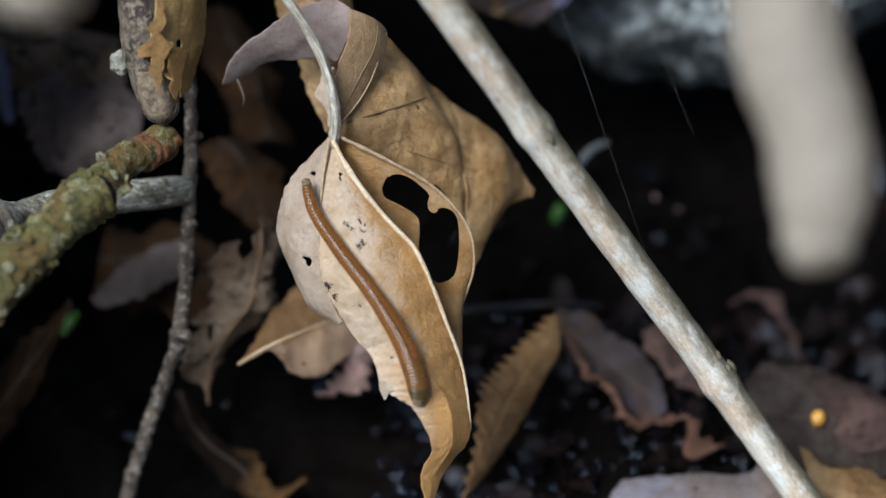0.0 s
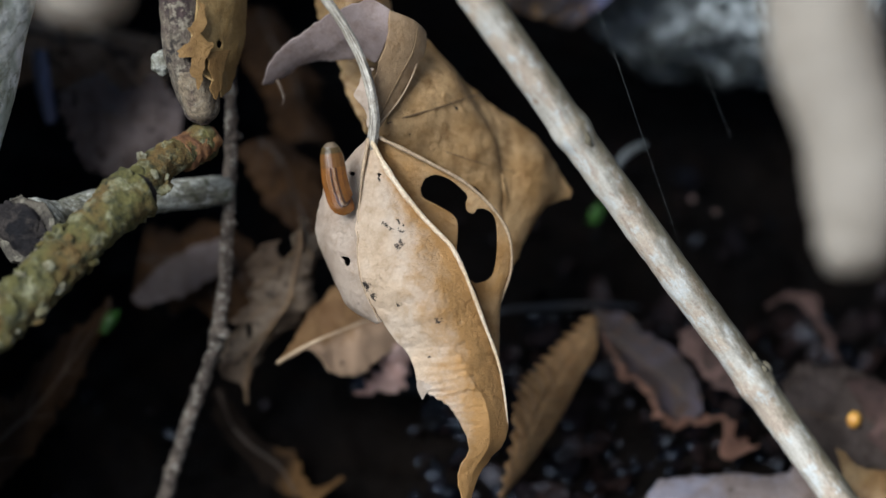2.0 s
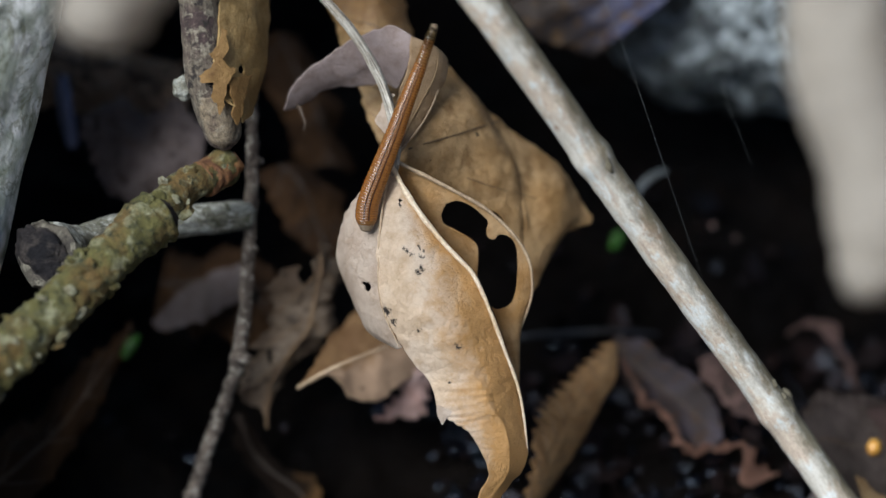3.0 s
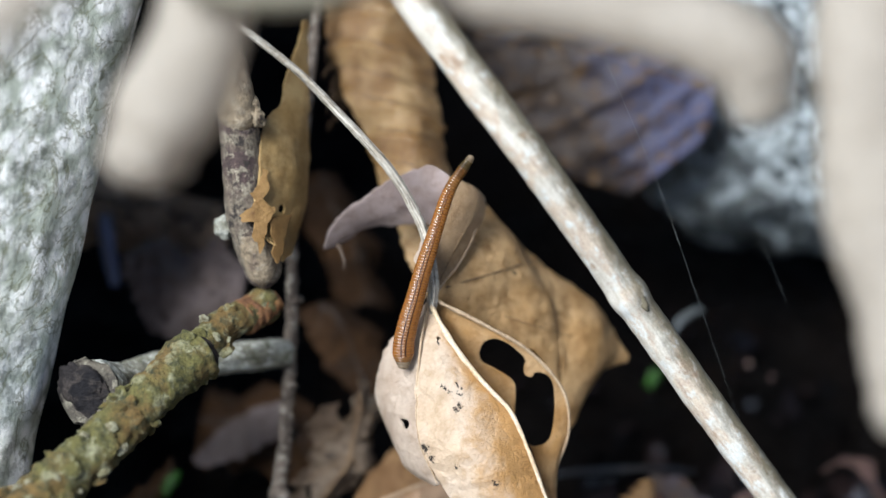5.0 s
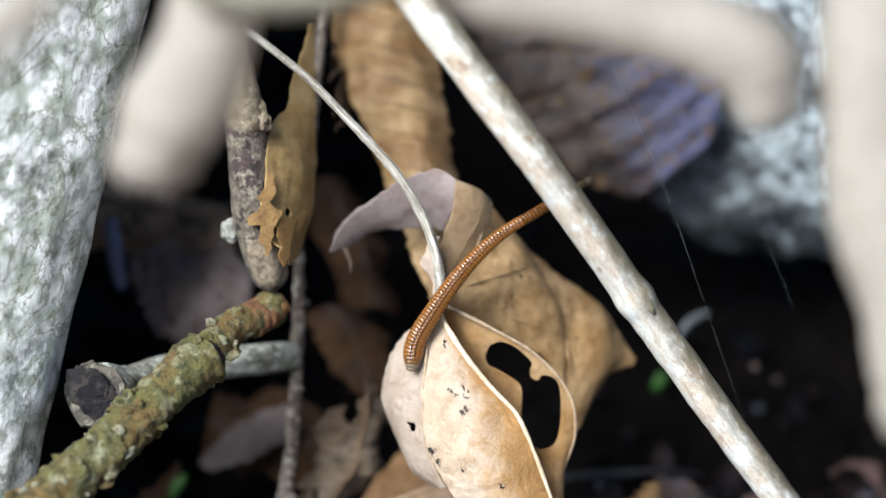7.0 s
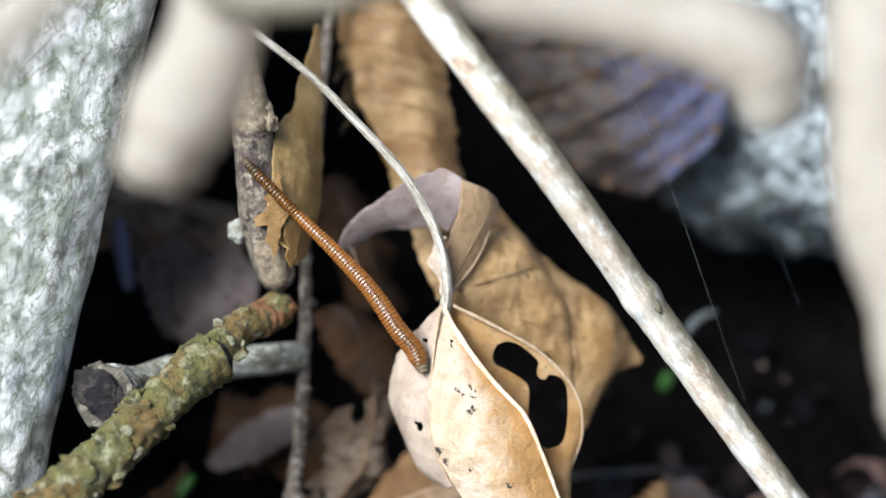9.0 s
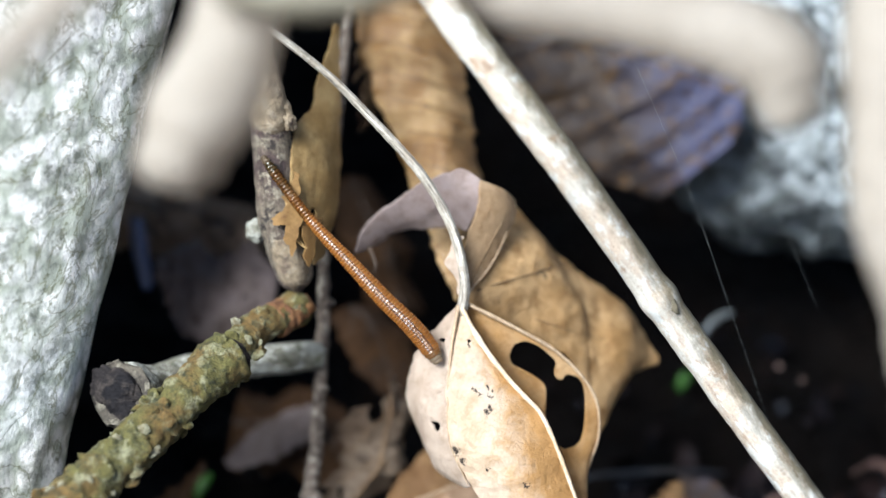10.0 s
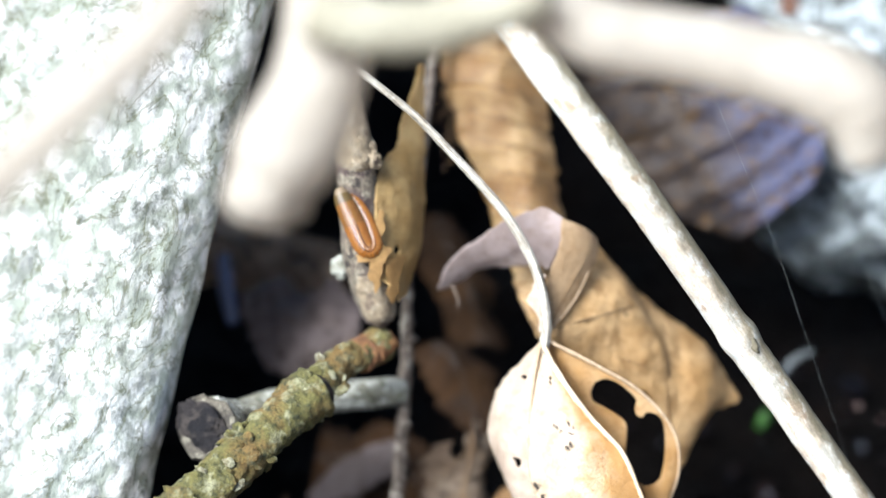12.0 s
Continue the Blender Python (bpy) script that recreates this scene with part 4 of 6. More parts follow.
    part("bare_wood", tube([(-27.4, 34.4, 7.4), (-26.5, 27.7, 5.2), (-25.9, 23.6, 3.8), (-25, 19.5, 2.4), (-24.5, 16.4, 1.3), (-24.4, 15.1, 0.7)], [2.2, 2.2, 2.2, 2.45, 2.58, 2.15], n=70, seg=26, rough=0.13, grain=330, seed=6), M_BAREWOOD, bk, "pale tan wood where the bark is gone")
    part("knot", lump((-22.1, 15.8, 2.2), (0.8, 1.3, 0.9), 0.5, seed=6, cuts=4, turn=25), M_BAREWOOD, bk)
    part("knot", lump((-22.9, 17.5, 2.0), (1.1, 1.7, 1.0), 0.3, seed=16, cuts=4, turn=30), M_BAREWOOD, bk)
    part("bare_tip", tube([(-22.6, 1.8, -1.6), (-22.1, -1, -2.4), (-21.7, -3.5, -3.2), (-21.6, -5, -3.8)], [2.3, 2.2, 1.75, 0.5], n=40, seg=24, rough=0.1, grain=330, seed=8), M_BAREWOOD, bk, "pale worn tip")
    part("side_knot", lump((-26.5, 2.4, -3), (1.2, 1.5, 1.0), 0.3, seed=7, cuts=4), M_GREYTWIG, bk)
    peel = part("peeling_bark", blade(
        [(-16.9, 28.8, -10), (-18.3, 22.9, -8), (-19.6, 18.2, -6), (-21.1, 16, -3), (-21.8, 12.3, 0.5), (-21.9, 8.4, 1.2), (-22.4, 5.6, 1.6), (-22.1, 2.9, 1.6), (-21.1, 1.1, 1.2), (-19.8, 0.1, 0.4)],
        [(-16.4, 28.8, -11), (-16.4, 23.1, -10.5), (-16.2, 18.7, -10), (-16, 15.1, -9.5), (-16, 10.8, -9), (-16.3, 6.9, -8), (-16.8, 3.3, -7), (-17.5, 0.8, -6), (-18.1, -1, -5), (-19.2, -2, -3)],
        bulge=0.9, nu=50, nv=150, jag=0.5, wrinkle=0.25, seed=9, holes=[(-19.3, 4.5, 0.35, 0.5)]), M_GOLD, bk, "peeling tan strip of bark")
    for lf, rt, sd in (
        ([(-21.7, 6.2, 1.8), (-23.1, 4.8, 2), (-23.9, 3.8, 2), (-24.1, 3.1, 2)], [(-20.5, 4.8, 1.4), (-21.9, 3.4, 1.8), (-22.8, 3, 2), (-23.9, 2.9, 2)], 61),
        ([(-22.1, 4.8, 1.8), (-22.4, 2.9, 1.9), (-22.1, 0.9, 1.8), (-21.9, -0.8, 1.6)], [(-19.8, 4.8, 1), (-20.3, 2.7, 1.5), (-20.9, 0.8, 1.6), (-21.7, -1, 1.6)], 62),
        ([(-20.5, 3.6, 1), (-20.5, 1.5, 1.1), (-20.2, -0.6, 0.9), (-19.8, -2, 0.6)], [(-17.9, 3.9, -2), (-18.4, 1.5, -1.2), (-18.9, -0.5, -0.4), (-19.6, -2.2, 0.4)], 63),
        ([(-21.9, 9.8, 1.6), (-22, 7.7, 1.8), (-22.8, 6.2, 1.9)], [(-20.4, 9.1, 1.2), (-20.5, 6.7, 1.5), (-21.9, 5.1, 1.8)], 64),
    ):
        part("bark_shred", blade(lf, rt, bulge=0.5, nu=30, nv=80, jag=0.9, wrinkle=0.4, seed=sd), M_SHRED, peel, "torn orange brown shred of bark")


# ---- stones ----
def stones():
    a = lump((-115.6, 1.5, 4.7), (60, 150, 45), 0.05, 22, pit=0.2, seed=11, cuts=7, turn=-13, square=9, yaw=40)
    tagged(part("boulder", a, M_ROCK), "large pale boulder crusted with lichen", "rock")
    b = lump((54.5, 27.5, -60), (30, 27, 17), 0.2, 30, seed=12, cuts=6, pit=0.3)
    tagged(part("stone", b, M_ROCK2), "blue grey stone in the shade", "rock")


# ---- bleached wood close to the lens ----
def near_wood():
    a = thing("near_branch", (-24.0, 34.0, 78.0), "bleached pale branch stub, close and blurred", "branch")
    part("stub", tube([(-22.4, 31.4, 78), (-22.6, 25.8, 78), (-23.3, 21.3, 78), (-24.9, 16.8, 78), (-26.9, 13.2, 78), (-27.9, 10.7, 78)], [4.6, 4.6, 4.7, 5.1, 5.4, 4.9], n=60, seg=24, rough=0.06, grain=120), M_NEAR, a)
    part("broken_tip", lump((-28.3, 9.8, 78.0), (4.4, 4.3, 4.0), 0.22, seed=70, cuts=4), M_NEAR, a)
    part("side_shoot", tube([(-24, 27, 86), (-18.1, 25.5, 86), (-12, 25.6, 86), (-6.4, 27, 86), (-0.9, 29.3, 86)], [2.9, 3.0, 3.0, 2.9, 2.8], n=40, rough=0.05, grain=90), M_OLIVE, a, "dull olive grey side shoot")
    b = thing("bent_branch", (-2.6, 30, 80.0), "bleached pale bent branch, close and blurred", "branch")
    part("bend", tube([(-2.6, 30, 80), (4.2, 25.8, 80), (11.5, 24.4, 80), (18.9, 23, 80), (25.6, 21.4, 80), (30.2, 18.8, 80), (31.6, 15.4, 80)], [3.6, 3.6, 3.6, 3.8, 4.3, 4.4, 3.5], n=60, seg=24, rough=0.06, grain=120), M_NEAR, b)
    part("broken_tip", lump((31.5, 15, 80.0), (3.2, 3.2, 3.0), 0.25, seed=71, cuts=4), M_NEAR, b)
    d = thing("near_twig", (-27.6, 31, 120), "bleached pale twig, close and blurred", "twig")
    part("shaft", tube([(-24.9, 35.3, 117), (-35, 22, 120), (-42.6, 14.2, 122), (-53.5, 3.5, 124)], [2.45, 2.45, 2.34, 2.23], n=40, rough=0.05, grain=90), M_NEAR, d)
    part("bud_scar", lump((-38.8, 17.9, 121), (2.7, 2.3, 2.4), 0.2, seed=72, cuts=3), M_NEAR, d)
    c = thing("hanging_branch", (43.1, 28.5, 75.0), "bleached pale hanging branch, close and blurred", "branch")
    part("arm", tube([(43, 28.5, 75), (43.1, 18.6, 75), (43.3, 10.9, 75), (43.7, 6.5, 75), (44.4, 1.5, 75), (46.3, -4.3, 75), (47.3, -9.6, 75), (47.3, -13, 75), (47, -15.2, 75)], [5.4, 5.4, 5.4, 5.3, 5.5, 5.2, 5.1, 4.7, 3.9], n=80, seg=24, rough=0.09, grain=110), M_NEAR, c)
    part("broken_tip", lump((46.7, -15.6, 75.0), (3.9, 3.6, 3.6), 0.25, seed=73, cuts=4), M_NEAR, c)


# ---- leaf litter behind ----
def litter_leaf(name, mat_, label, left, right, rib=None, veins=None, **kw):
    ob = thing(name, left[len(left) // 2], label, "leaf", "leaf litter")
    sheet = part("blade", blade(left, right, **kw), mat_, ob)
    if veins:
        ribs_on(sheet, **veins)
    if rib:
        part("midrib", tube(rib, [0.22, 0.2, 0.1], n=30, seg=8, rough=0.1, grain=400), M_TANRIB, sheet)
    return ob


def litter():
    ribbed = litter_leaf("ribbed_leaf", M_RUST, "large rusty brown leaf with strong side ribs",
                [(-16.4, 46.3, -25), (-15.7, 35.9, -25), (-13.7, 24.6, -23), (-9.6, 14.1, -20), (-5.6, 3, -17), (-1.5, -6.4, -13)],
                [(-0.8, 43.1, -30), (-0.4, 32.4, -28), (-0.2, 21.2, -24), (1.4, 12, -21), (1.4, 1.4, -18), (-0.8, -7.1, -14)], bulge=4, nu=60, nv=180, ribs=13, ribh=0.7, skew=0.15, jag=0.8, wrinkle=0.5, seed=21,
                veins=dict(material=M_DARKRIB, count=13, main=0.0, side=0.13, slant=-0.02, start=0.06, end=0.98))
    rnd = random.Random(3)
    for k in range(16):
        a = Vector((-12.8, 28.3, -24.0)) + Vector((rnd.uniform(-0.3, 0.8), -k * 0.75, 0))
        b = a + Vector((rnd.uniform(-2.4, -1.0), rnd.uniform(-3.6, -1.6), rnd.uniform(0, 2)))
        part("fibre", tube([a, (a + b) / 2 + Vector((-0.4, 0.3, 0.3)), b], [0.09, 0.07, 0.03], n=12, seg=6), M_DARKRIB, ribbed)
    litter_leaf("sky_violet_leaf", M_VIOLET, "damp dark brown leaf with rust coloured hollows, sky sheen painted violet",
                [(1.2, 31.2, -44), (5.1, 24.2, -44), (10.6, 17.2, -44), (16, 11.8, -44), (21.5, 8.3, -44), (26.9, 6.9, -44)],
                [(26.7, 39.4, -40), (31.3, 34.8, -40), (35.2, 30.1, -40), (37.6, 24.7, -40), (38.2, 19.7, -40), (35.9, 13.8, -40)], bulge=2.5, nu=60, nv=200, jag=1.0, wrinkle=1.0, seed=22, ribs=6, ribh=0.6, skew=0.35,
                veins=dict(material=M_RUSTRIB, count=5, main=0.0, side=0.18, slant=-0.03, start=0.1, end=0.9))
    litter_leaf("serrated_leaf", M_OCHRE, "brown saw-toothed leaf standing on edge",
                [(27.2, -30.1, -24), (23.2, -33.5, -24), (19.6, -36.9, -22), (17.5, -39.8, -20), (16.6, -46.2, -18), (15.3, -53.3, -18)],
                [(28.6, -31, -26), (28.3, -35.3, -26), (25.4, -41.1, -25), (22.4, -45.7, -23), (19, -50.2, -21), (15.9, -53.8, -19)], bulge=1.5, nu=40, nv=170, teeth=2.4, ntooth=18, ribs=12, ribh=0.25, jag=0.3, wrinkle=0.3, seed=23,
                veins=dict(material=M_DARKRIB, count=10, main=0.0, side=0.1, slant=-0.1, start=0.15, end=1.0))
    litter_leaf("torn_leaf", M_TORN, "torn greyish brown leaf hanging down",
                [(-14.7, -20.8, -22), (-16.1, -25.2, -23), (-18.9, -30.4, -24), (-20.2, -36.3, -24), (-18.4, -40, -24), (-17.5, -41.7, -24)],
                [(-9.2, -17.4, -28), (-8.1, -24.1, -28), (-9.2, -29.3, -28), (-13.3, -33.7, -27), (-16.3, -38, -26), (-17.1, -41.9, -25)], bulge=2.5, nu=60, nv=130, jag=2.6, wrinkle=1.1, seed=24, holes=[(-11.8, -21.5, 1.1, 1.8), (-16.8, -32.3, 0.3, 1.1)],
                veins=dict(material=M_DARKRIB, count=5, main=0.25, side=0.12))
    litter_leaf("tan_leaf", M_TWOTONE, "tan leaf with a pale midrib under the hanging leaf",
                [(-13, -35.9, -17), (-11.6, -34.3, -19), (-9.9, -31.4, -22), (-7.5, -28.3, -25), (-4.6, -25.9, -27), (-0.5, -24.9, -28)],
                [(-12.8, -36, -17), (-9.2, -34.1, -18), (-7.1, -35.9, -19), (-6, -37.8, -20), (-2, -37.9, -23), (3.9, -33.7, -27)], bulge=1.2, nu=50, nv=100, jag=0.6, wrinkle=0.5, seed=25,
                rib=[(-13, -35.9, -16.5), (-9.2, -33.6, -15), (-4.9, -31.8, -16), (0.9, -29.9, -20)])
    litter_leaf("pink_scrap", M_PINKPALE, "shrivelled pinkish leaf scrap",
                [(-3.5, -40.5, -27), (-1.2, -39, -27), (0.2, -36, -26), (1.3, -33.5, -26), (2.4, -32.2, -26)],
                [(-2.8, -41.2, -28), (0.9, -40.8, -28), (3.7, -40.4, -28), (4.5, -36.8, -28), (4, -32.9, -28)], bulge=1.6, nu=60, nv=100, jag=3.0, wrinkle=2.8, seed=26)
    litter_leaf("lower_leaf", M_SHADE, "brown leaf with a paler curled end, litter shade painted into its colour",
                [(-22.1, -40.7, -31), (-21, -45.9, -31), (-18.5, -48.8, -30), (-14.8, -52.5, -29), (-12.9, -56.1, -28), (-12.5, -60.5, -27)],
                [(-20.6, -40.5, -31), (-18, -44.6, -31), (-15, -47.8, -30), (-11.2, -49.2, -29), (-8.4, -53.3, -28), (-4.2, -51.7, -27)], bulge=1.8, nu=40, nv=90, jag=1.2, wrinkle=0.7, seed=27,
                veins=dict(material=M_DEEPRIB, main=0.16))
    litter_leaf("mauve_leaf", M_DUSK, "dull mauve leaf in the shade behind the twigs",
                [(-42.1, -2.2, -30), (-40.6, -6.3, -30), (-36.4, -11.2, -29), (-30.3, -11.9, -28), (-25.8, -8.9, -28)],
                [(-41.4, -1.1, -34), (-36.9, 1.2, -35), (-33.1, -0.7, -35), (-29.2, 0.1, -34), (-25.2, -4.4, -31)], bulge=2, nu=50, nv=70, jag=2, wrinkle=0.9, seed=28,
                veins=dict(material=M_RUSTRIB, main=0.16))
    litter_leaf("grey_leaf", M_SLATE, "greyish leaf lying below the twigs",
                [(-32.6, -28.2, -30), (-29.7, -24.9, -32), (-25.9, -22.3, -33), (-20.7, -21.3, -34)],
                [(-31.8, -29.4, -30), (-27.3, -28.7, -31), (-22.1, -26.5, -33), (-19.1, -24.3, -34)], bulge=1.5, nu=30, nv=50, jag=1, wrinkle=0.6, seed=29)
    litter_leaf("long_leaf", M_PLUM, "long dark violet brown leaf, damp",
                [(28.5, -30.3, -32), (31.7, -30.9, -32), (35.4, -33.1, -31), (39.4, -36.4, -30), (42.3, -40, -29), (42.7, -43.7, -28)],
                [(28.5, -32.1, -33), (30.1, -36.2, -33), (33.2, -39.5, -32), (36.5, -42.1, -31), (39.3, -44.1, -29), (41.1, -45.2, -28)], bulge=2.4, nu=50, nv=110, jag=0.9, wrinkle=0.8, seed=30,
                veins=dict(material=M_RUSTRIB, main=0.16))
    litter_leaf("curled_scrap", M_RUSTPINK, "curled rusty pink leaf edge",
                [(29.2, -33.5, -30), (31.6, -37.9, -29), (35.4, -40.7, -28), (37.2, -44.3, -26), (40.8, -45.3, -25), (44.5, -45.5, -25), (46.6, -49.2, -23)],
                [(29.6, -33, -30), (32.3, -37.2, -29), (36.3, -40.2, -28), (38.2, -43.6, -27), (41.6, -44.4, -26), (46.1, -43.9, -26), (48.4, -48.5, -24)], bulge=1.0, nu=40, nv=220, jag=2.4, wrinkle=2.4, seed=31)
    litter_leaf("front_leaf", M_GREYB, "greyish brown leaf lying flat on the litter",
                [(34.1, -54.3, -18), (37.1, -51.6, -19), (44.5, -50.7, -20), (51.9, -50.9, -20), (54.1, -49.6, -20)],
                [(34.5, -58.9, -14), (39.5, -58.9, -14), (46.8, -59, -14), (54, -59, -14), (59.8, -56.9, -14)], bulge=2, nu=40, nv=60, jag=0.8, wrinkle=0.5, seed=32,
                veins=dict(material=M_RUSTRIB, main=0.16))
    litter_leaf("dark_leaf", M_UMBER, "dark brown leaf pressed on the soil",
                [(52.6, -39.9, -26), (57.9, -37, -27), (63.9, -38.5, -27), (70.6, -41.6, -27)],
                [(53.6, -48.3, -22), (59.2, -51.8, -20), (65.1, -52.6, -20), (71.7, -51.9, -20)], bulge=2.5, nu=40, nv=60, jag=1.6, wrinkle=0.8, seed=33,
                veins=dict(material=M_RUSTRIB, main=0.16))
    litter_leaf("rusty_leaf", M_DEEP, "dark rusty leaf behind the hanging leaf, shade in its colour",
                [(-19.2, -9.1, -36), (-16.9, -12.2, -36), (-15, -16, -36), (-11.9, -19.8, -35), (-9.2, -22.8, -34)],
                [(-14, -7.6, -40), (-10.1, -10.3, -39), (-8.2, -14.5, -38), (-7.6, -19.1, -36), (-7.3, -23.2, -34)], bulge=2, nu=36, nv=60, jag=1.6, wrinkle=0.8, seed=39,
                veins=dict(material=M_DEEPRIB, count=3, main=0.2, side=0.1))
    litter_leaf("dark_scrap", M_PINK, "dark reddish leaf scrap under the stick",
                [(39.7, -33.6, -31), (41.1, -36.5, -30), (43.6, -39.4, -29), (45.6, -41.6, -28)],
                [(44.4, -31.5, -33), (47.3, -34.5, -32), (48.6, -38.1, -30), (48.2, -41.6, -28)], bulge=1.5, nu=30, nv=60, jag=1.4, wrinkle=1.4, seed=40)
    for nm, lab, lf, rt, sd in (
        ("brown_leaf", "dull brown leaf deep in the litter",
         [(-49.7, 12.5, -44), (-42.7, 10, -44), (-36.4, 8, -44), (-29.5, 6, -43)], [(-52, 0.9, -38), (-43.3, -1.1, -38), (-35.6, -1.5, -38), (-28, -1.9, -38)], 81),
        ("wilted_leaf", "dark wilted leaf behind the thin twig, shade in its colour",
         [(-21.3, 8.7, -47), (-18.9, 3.2, -47), (-16.5, -2.3, -46), (-13.4, -8.1, -45)], [(-13.6, 10, -52), (-9.6, 3.3, -51), (-7.6, -3.1, -49), (-6, -9.3, -47)], 82),
        ("flat_leaf", "dark brown leaf flat on the soil, shade in its colour",
         [(-31.1, -19.3, -42), (-24.9, -19.3, -42), (-19.5, -21.2, -41), (-12.4, -23.9, -40)], [(-33, -29.8, -36), (-24.6, -31.3, -36), (-17.7, -32.5, -36), (-10.8, -32.9, -36)], 83),
    ):
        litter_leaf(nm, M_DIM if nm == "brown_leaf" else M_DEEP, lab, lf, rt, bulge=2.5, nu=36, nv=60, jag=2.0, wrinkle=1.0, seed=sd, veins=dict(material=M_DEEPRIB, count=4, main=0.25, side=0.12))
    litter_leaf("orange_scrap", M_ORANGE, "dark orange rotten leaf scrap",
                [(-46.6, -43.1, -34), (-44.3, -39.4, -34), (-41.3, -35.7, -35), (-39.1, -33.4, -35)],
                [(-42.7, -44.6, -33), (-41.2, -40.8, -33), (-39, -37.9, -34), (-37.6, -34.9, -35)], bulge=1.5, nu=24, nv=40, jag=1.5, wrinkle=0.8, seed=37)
    litter_leaf("shaded_leaf", M_DEEP, "leaf under the twigs, deep shade put into its dark colour",
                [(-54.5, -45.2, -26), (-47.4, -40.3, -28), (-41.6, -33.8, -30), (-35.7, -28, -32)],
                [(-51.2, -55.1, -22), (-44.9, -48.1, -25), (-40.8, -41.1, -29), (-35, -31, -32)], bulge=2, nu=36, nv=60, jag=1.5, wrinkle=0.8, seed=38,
                veins=dict(material=M_RUSTRIB, count=4, main=0.25, side=0.12))
    litter_leaf("red_scrap", M_PINK, "reddish leaf scrap in the soil",
                [(52.7, -31.1, -44), (55.8, -29.9, -44), (58.7, -32.2, -43), (60.9, -36.8, -42)],
                [(55.9, -29.2, -45), (59, -29.6, -45), (61.2, -33.1, -44), (62.5, -38.3, -42)], bulge=1.5, nu=24, nv=40, jag=2.0, wrinkle=1.0, seed=34)
    litter_leaf("reddish_leaf", M_RUSTPINK, "reddish brown leaf behind the bent branch",
                [(31.7, 46, -55), (38.1, 46.9, -55), (45.3, 46.1, -55), (53.4, 45.3, -55)],
                [(32.2, 38.7, -50), (37.7, 37.6, -50), (44.9, 37.2, -50), (52.8, 38.4, -50)], bulge=2.0, nu=30, nv=50, jag=1.6, wrinkle=0.9, seed=44)
    litter_leaf("side_leaf", M_PINK, "pinkish brown leaf lying on the litter",
                [(61, -39.1, -22), (63.1, -42.3, -21), (63.3, -45.9, -20), (65.7, -48.7, -19)],
                [(63.5, -38.9, -24), (69.5, -40.5, -24), (73.8, -44.1, -23), (76.6, -48.4, -22)], bulge=2.0, nu=30, nv=50, jag=1.2, wrinkle=0.7, seed=35)
    litter_leaf("corner_leaf", M_RUST, "brown leaf lying on the litter",
                [(58.7, -47.6, -16), (61.6, -49.1, -16), (64.5, -49.8, -16), (69.6, -51.3, -16)],
                [(58.9, -54.4, -12), (62.5, -55.8, -12), (66.1, -56.6, -12), (71.8, -56.6, -12)], bulge=1.5, nu=30, nv=40, jag=1.2, wrinkle=0.7, seed=36)


def crumbs():
    """Wet clods and small leaf crumbs strewn over the soil."""
    rnd = random.Random(5)
    for name, count, m_, lab, cat in (("clods", 3000, M_CLOD, "wet soil clods and crumbs, shade and sky glints in their colour", "soil"), ("leaf_crumbs", 1700, M_CRUMB, "small rotting leaf crumbs, shade and sky glints in their colour", "leaf litter")):
        vs, fs = [], []
        ico = bmesh.new()
        bmesh.ops.create_icosphere(ico, subdivisions=2, radius=1)
        iv, jf = [v.co.copy() for v in ico.verts], [[v.index for v in f.verts] for f in ico.faces]
        ico.free()
        for _ in range(count):
            x, y = rnd.uniform(-0.075, 0.085), rnd.uniform(-0.05, 0.045)
            if (x < 0.004 and rnd.random() < 0.98) or rnd.random() < min(0.82 if name == "leaf_crumbs" else 0.98, (y - 0.006) / 0.012):
                continue
            p = Vector((x, y, 0.006 * wob(Vector((x, y - 0.05, 0)), 22) + 0.005 * wob(Vector((x, y - 0.05, 0)), 60, 3)))
            o, sd = len(vs), rnd.uniform(0, 99)
            if name == "clods":
                r = 0.0003 + 0.0013 * rnd.random() ** 3
                sq = Vector((rnd.uniform(0.7, 1.4), rnd.uniform(0.7, 1.4), rnd.uniform(0.5, 1.0)))
                for v in iv:
                    k = r * (1 + 0.9 * wob(v, 1.6, sd) + 0.6 * wob(v, 4.0, sd))
                    vs.append(p + Vector((v.x * sq.x, v.y * sq.y, v.z * sq.z)) * k)
                fs += [[o + i for i in f] for f in jf]
            else:
                r = 0.0006 + 0.0026 * rnd.random() ** 2
                e = Euler((rnd.uniform(-0.8, 0.8), rnd.uniform(-0.8, 0.8), rnd.uniform(0, 6.3))).to_matrix()
                n = 6
                for a in range(n):
                    for b in range(n):
                        q = Vector((a / (n - 1) * 2 - 1, b / (n - 1) * 2 - 1, 0))
                        q *= max(abs(q.x), abs(q.y)) / max(1e-6, q.length)
                        q *= 1 + 0.6 * wob(q, 1.5, sd)
                        q.y *= 0.7
                        q.z = 0.25 * wob(q, 1.2, sd + 4) + 0.25 * q.x * q.x
                        vs.append(p + Vector((0, 0, 0.002)) + e @ (q * r))
                for a in range(n - 1):
                    for b in range(n - 1):
                        k = o + a * n + b
                        fs.append([k, k + 1, k + n + 1, k + n])
        me = bpy.data.meshes.new(name)
        me.from_pydata(vs, [], fs)
        me.polygons.foreach_set("use_smooth", [True] * len(fs))
        me.materials.append(m_)
        tagged(new(name, me), lab, cat, kind="stuff")


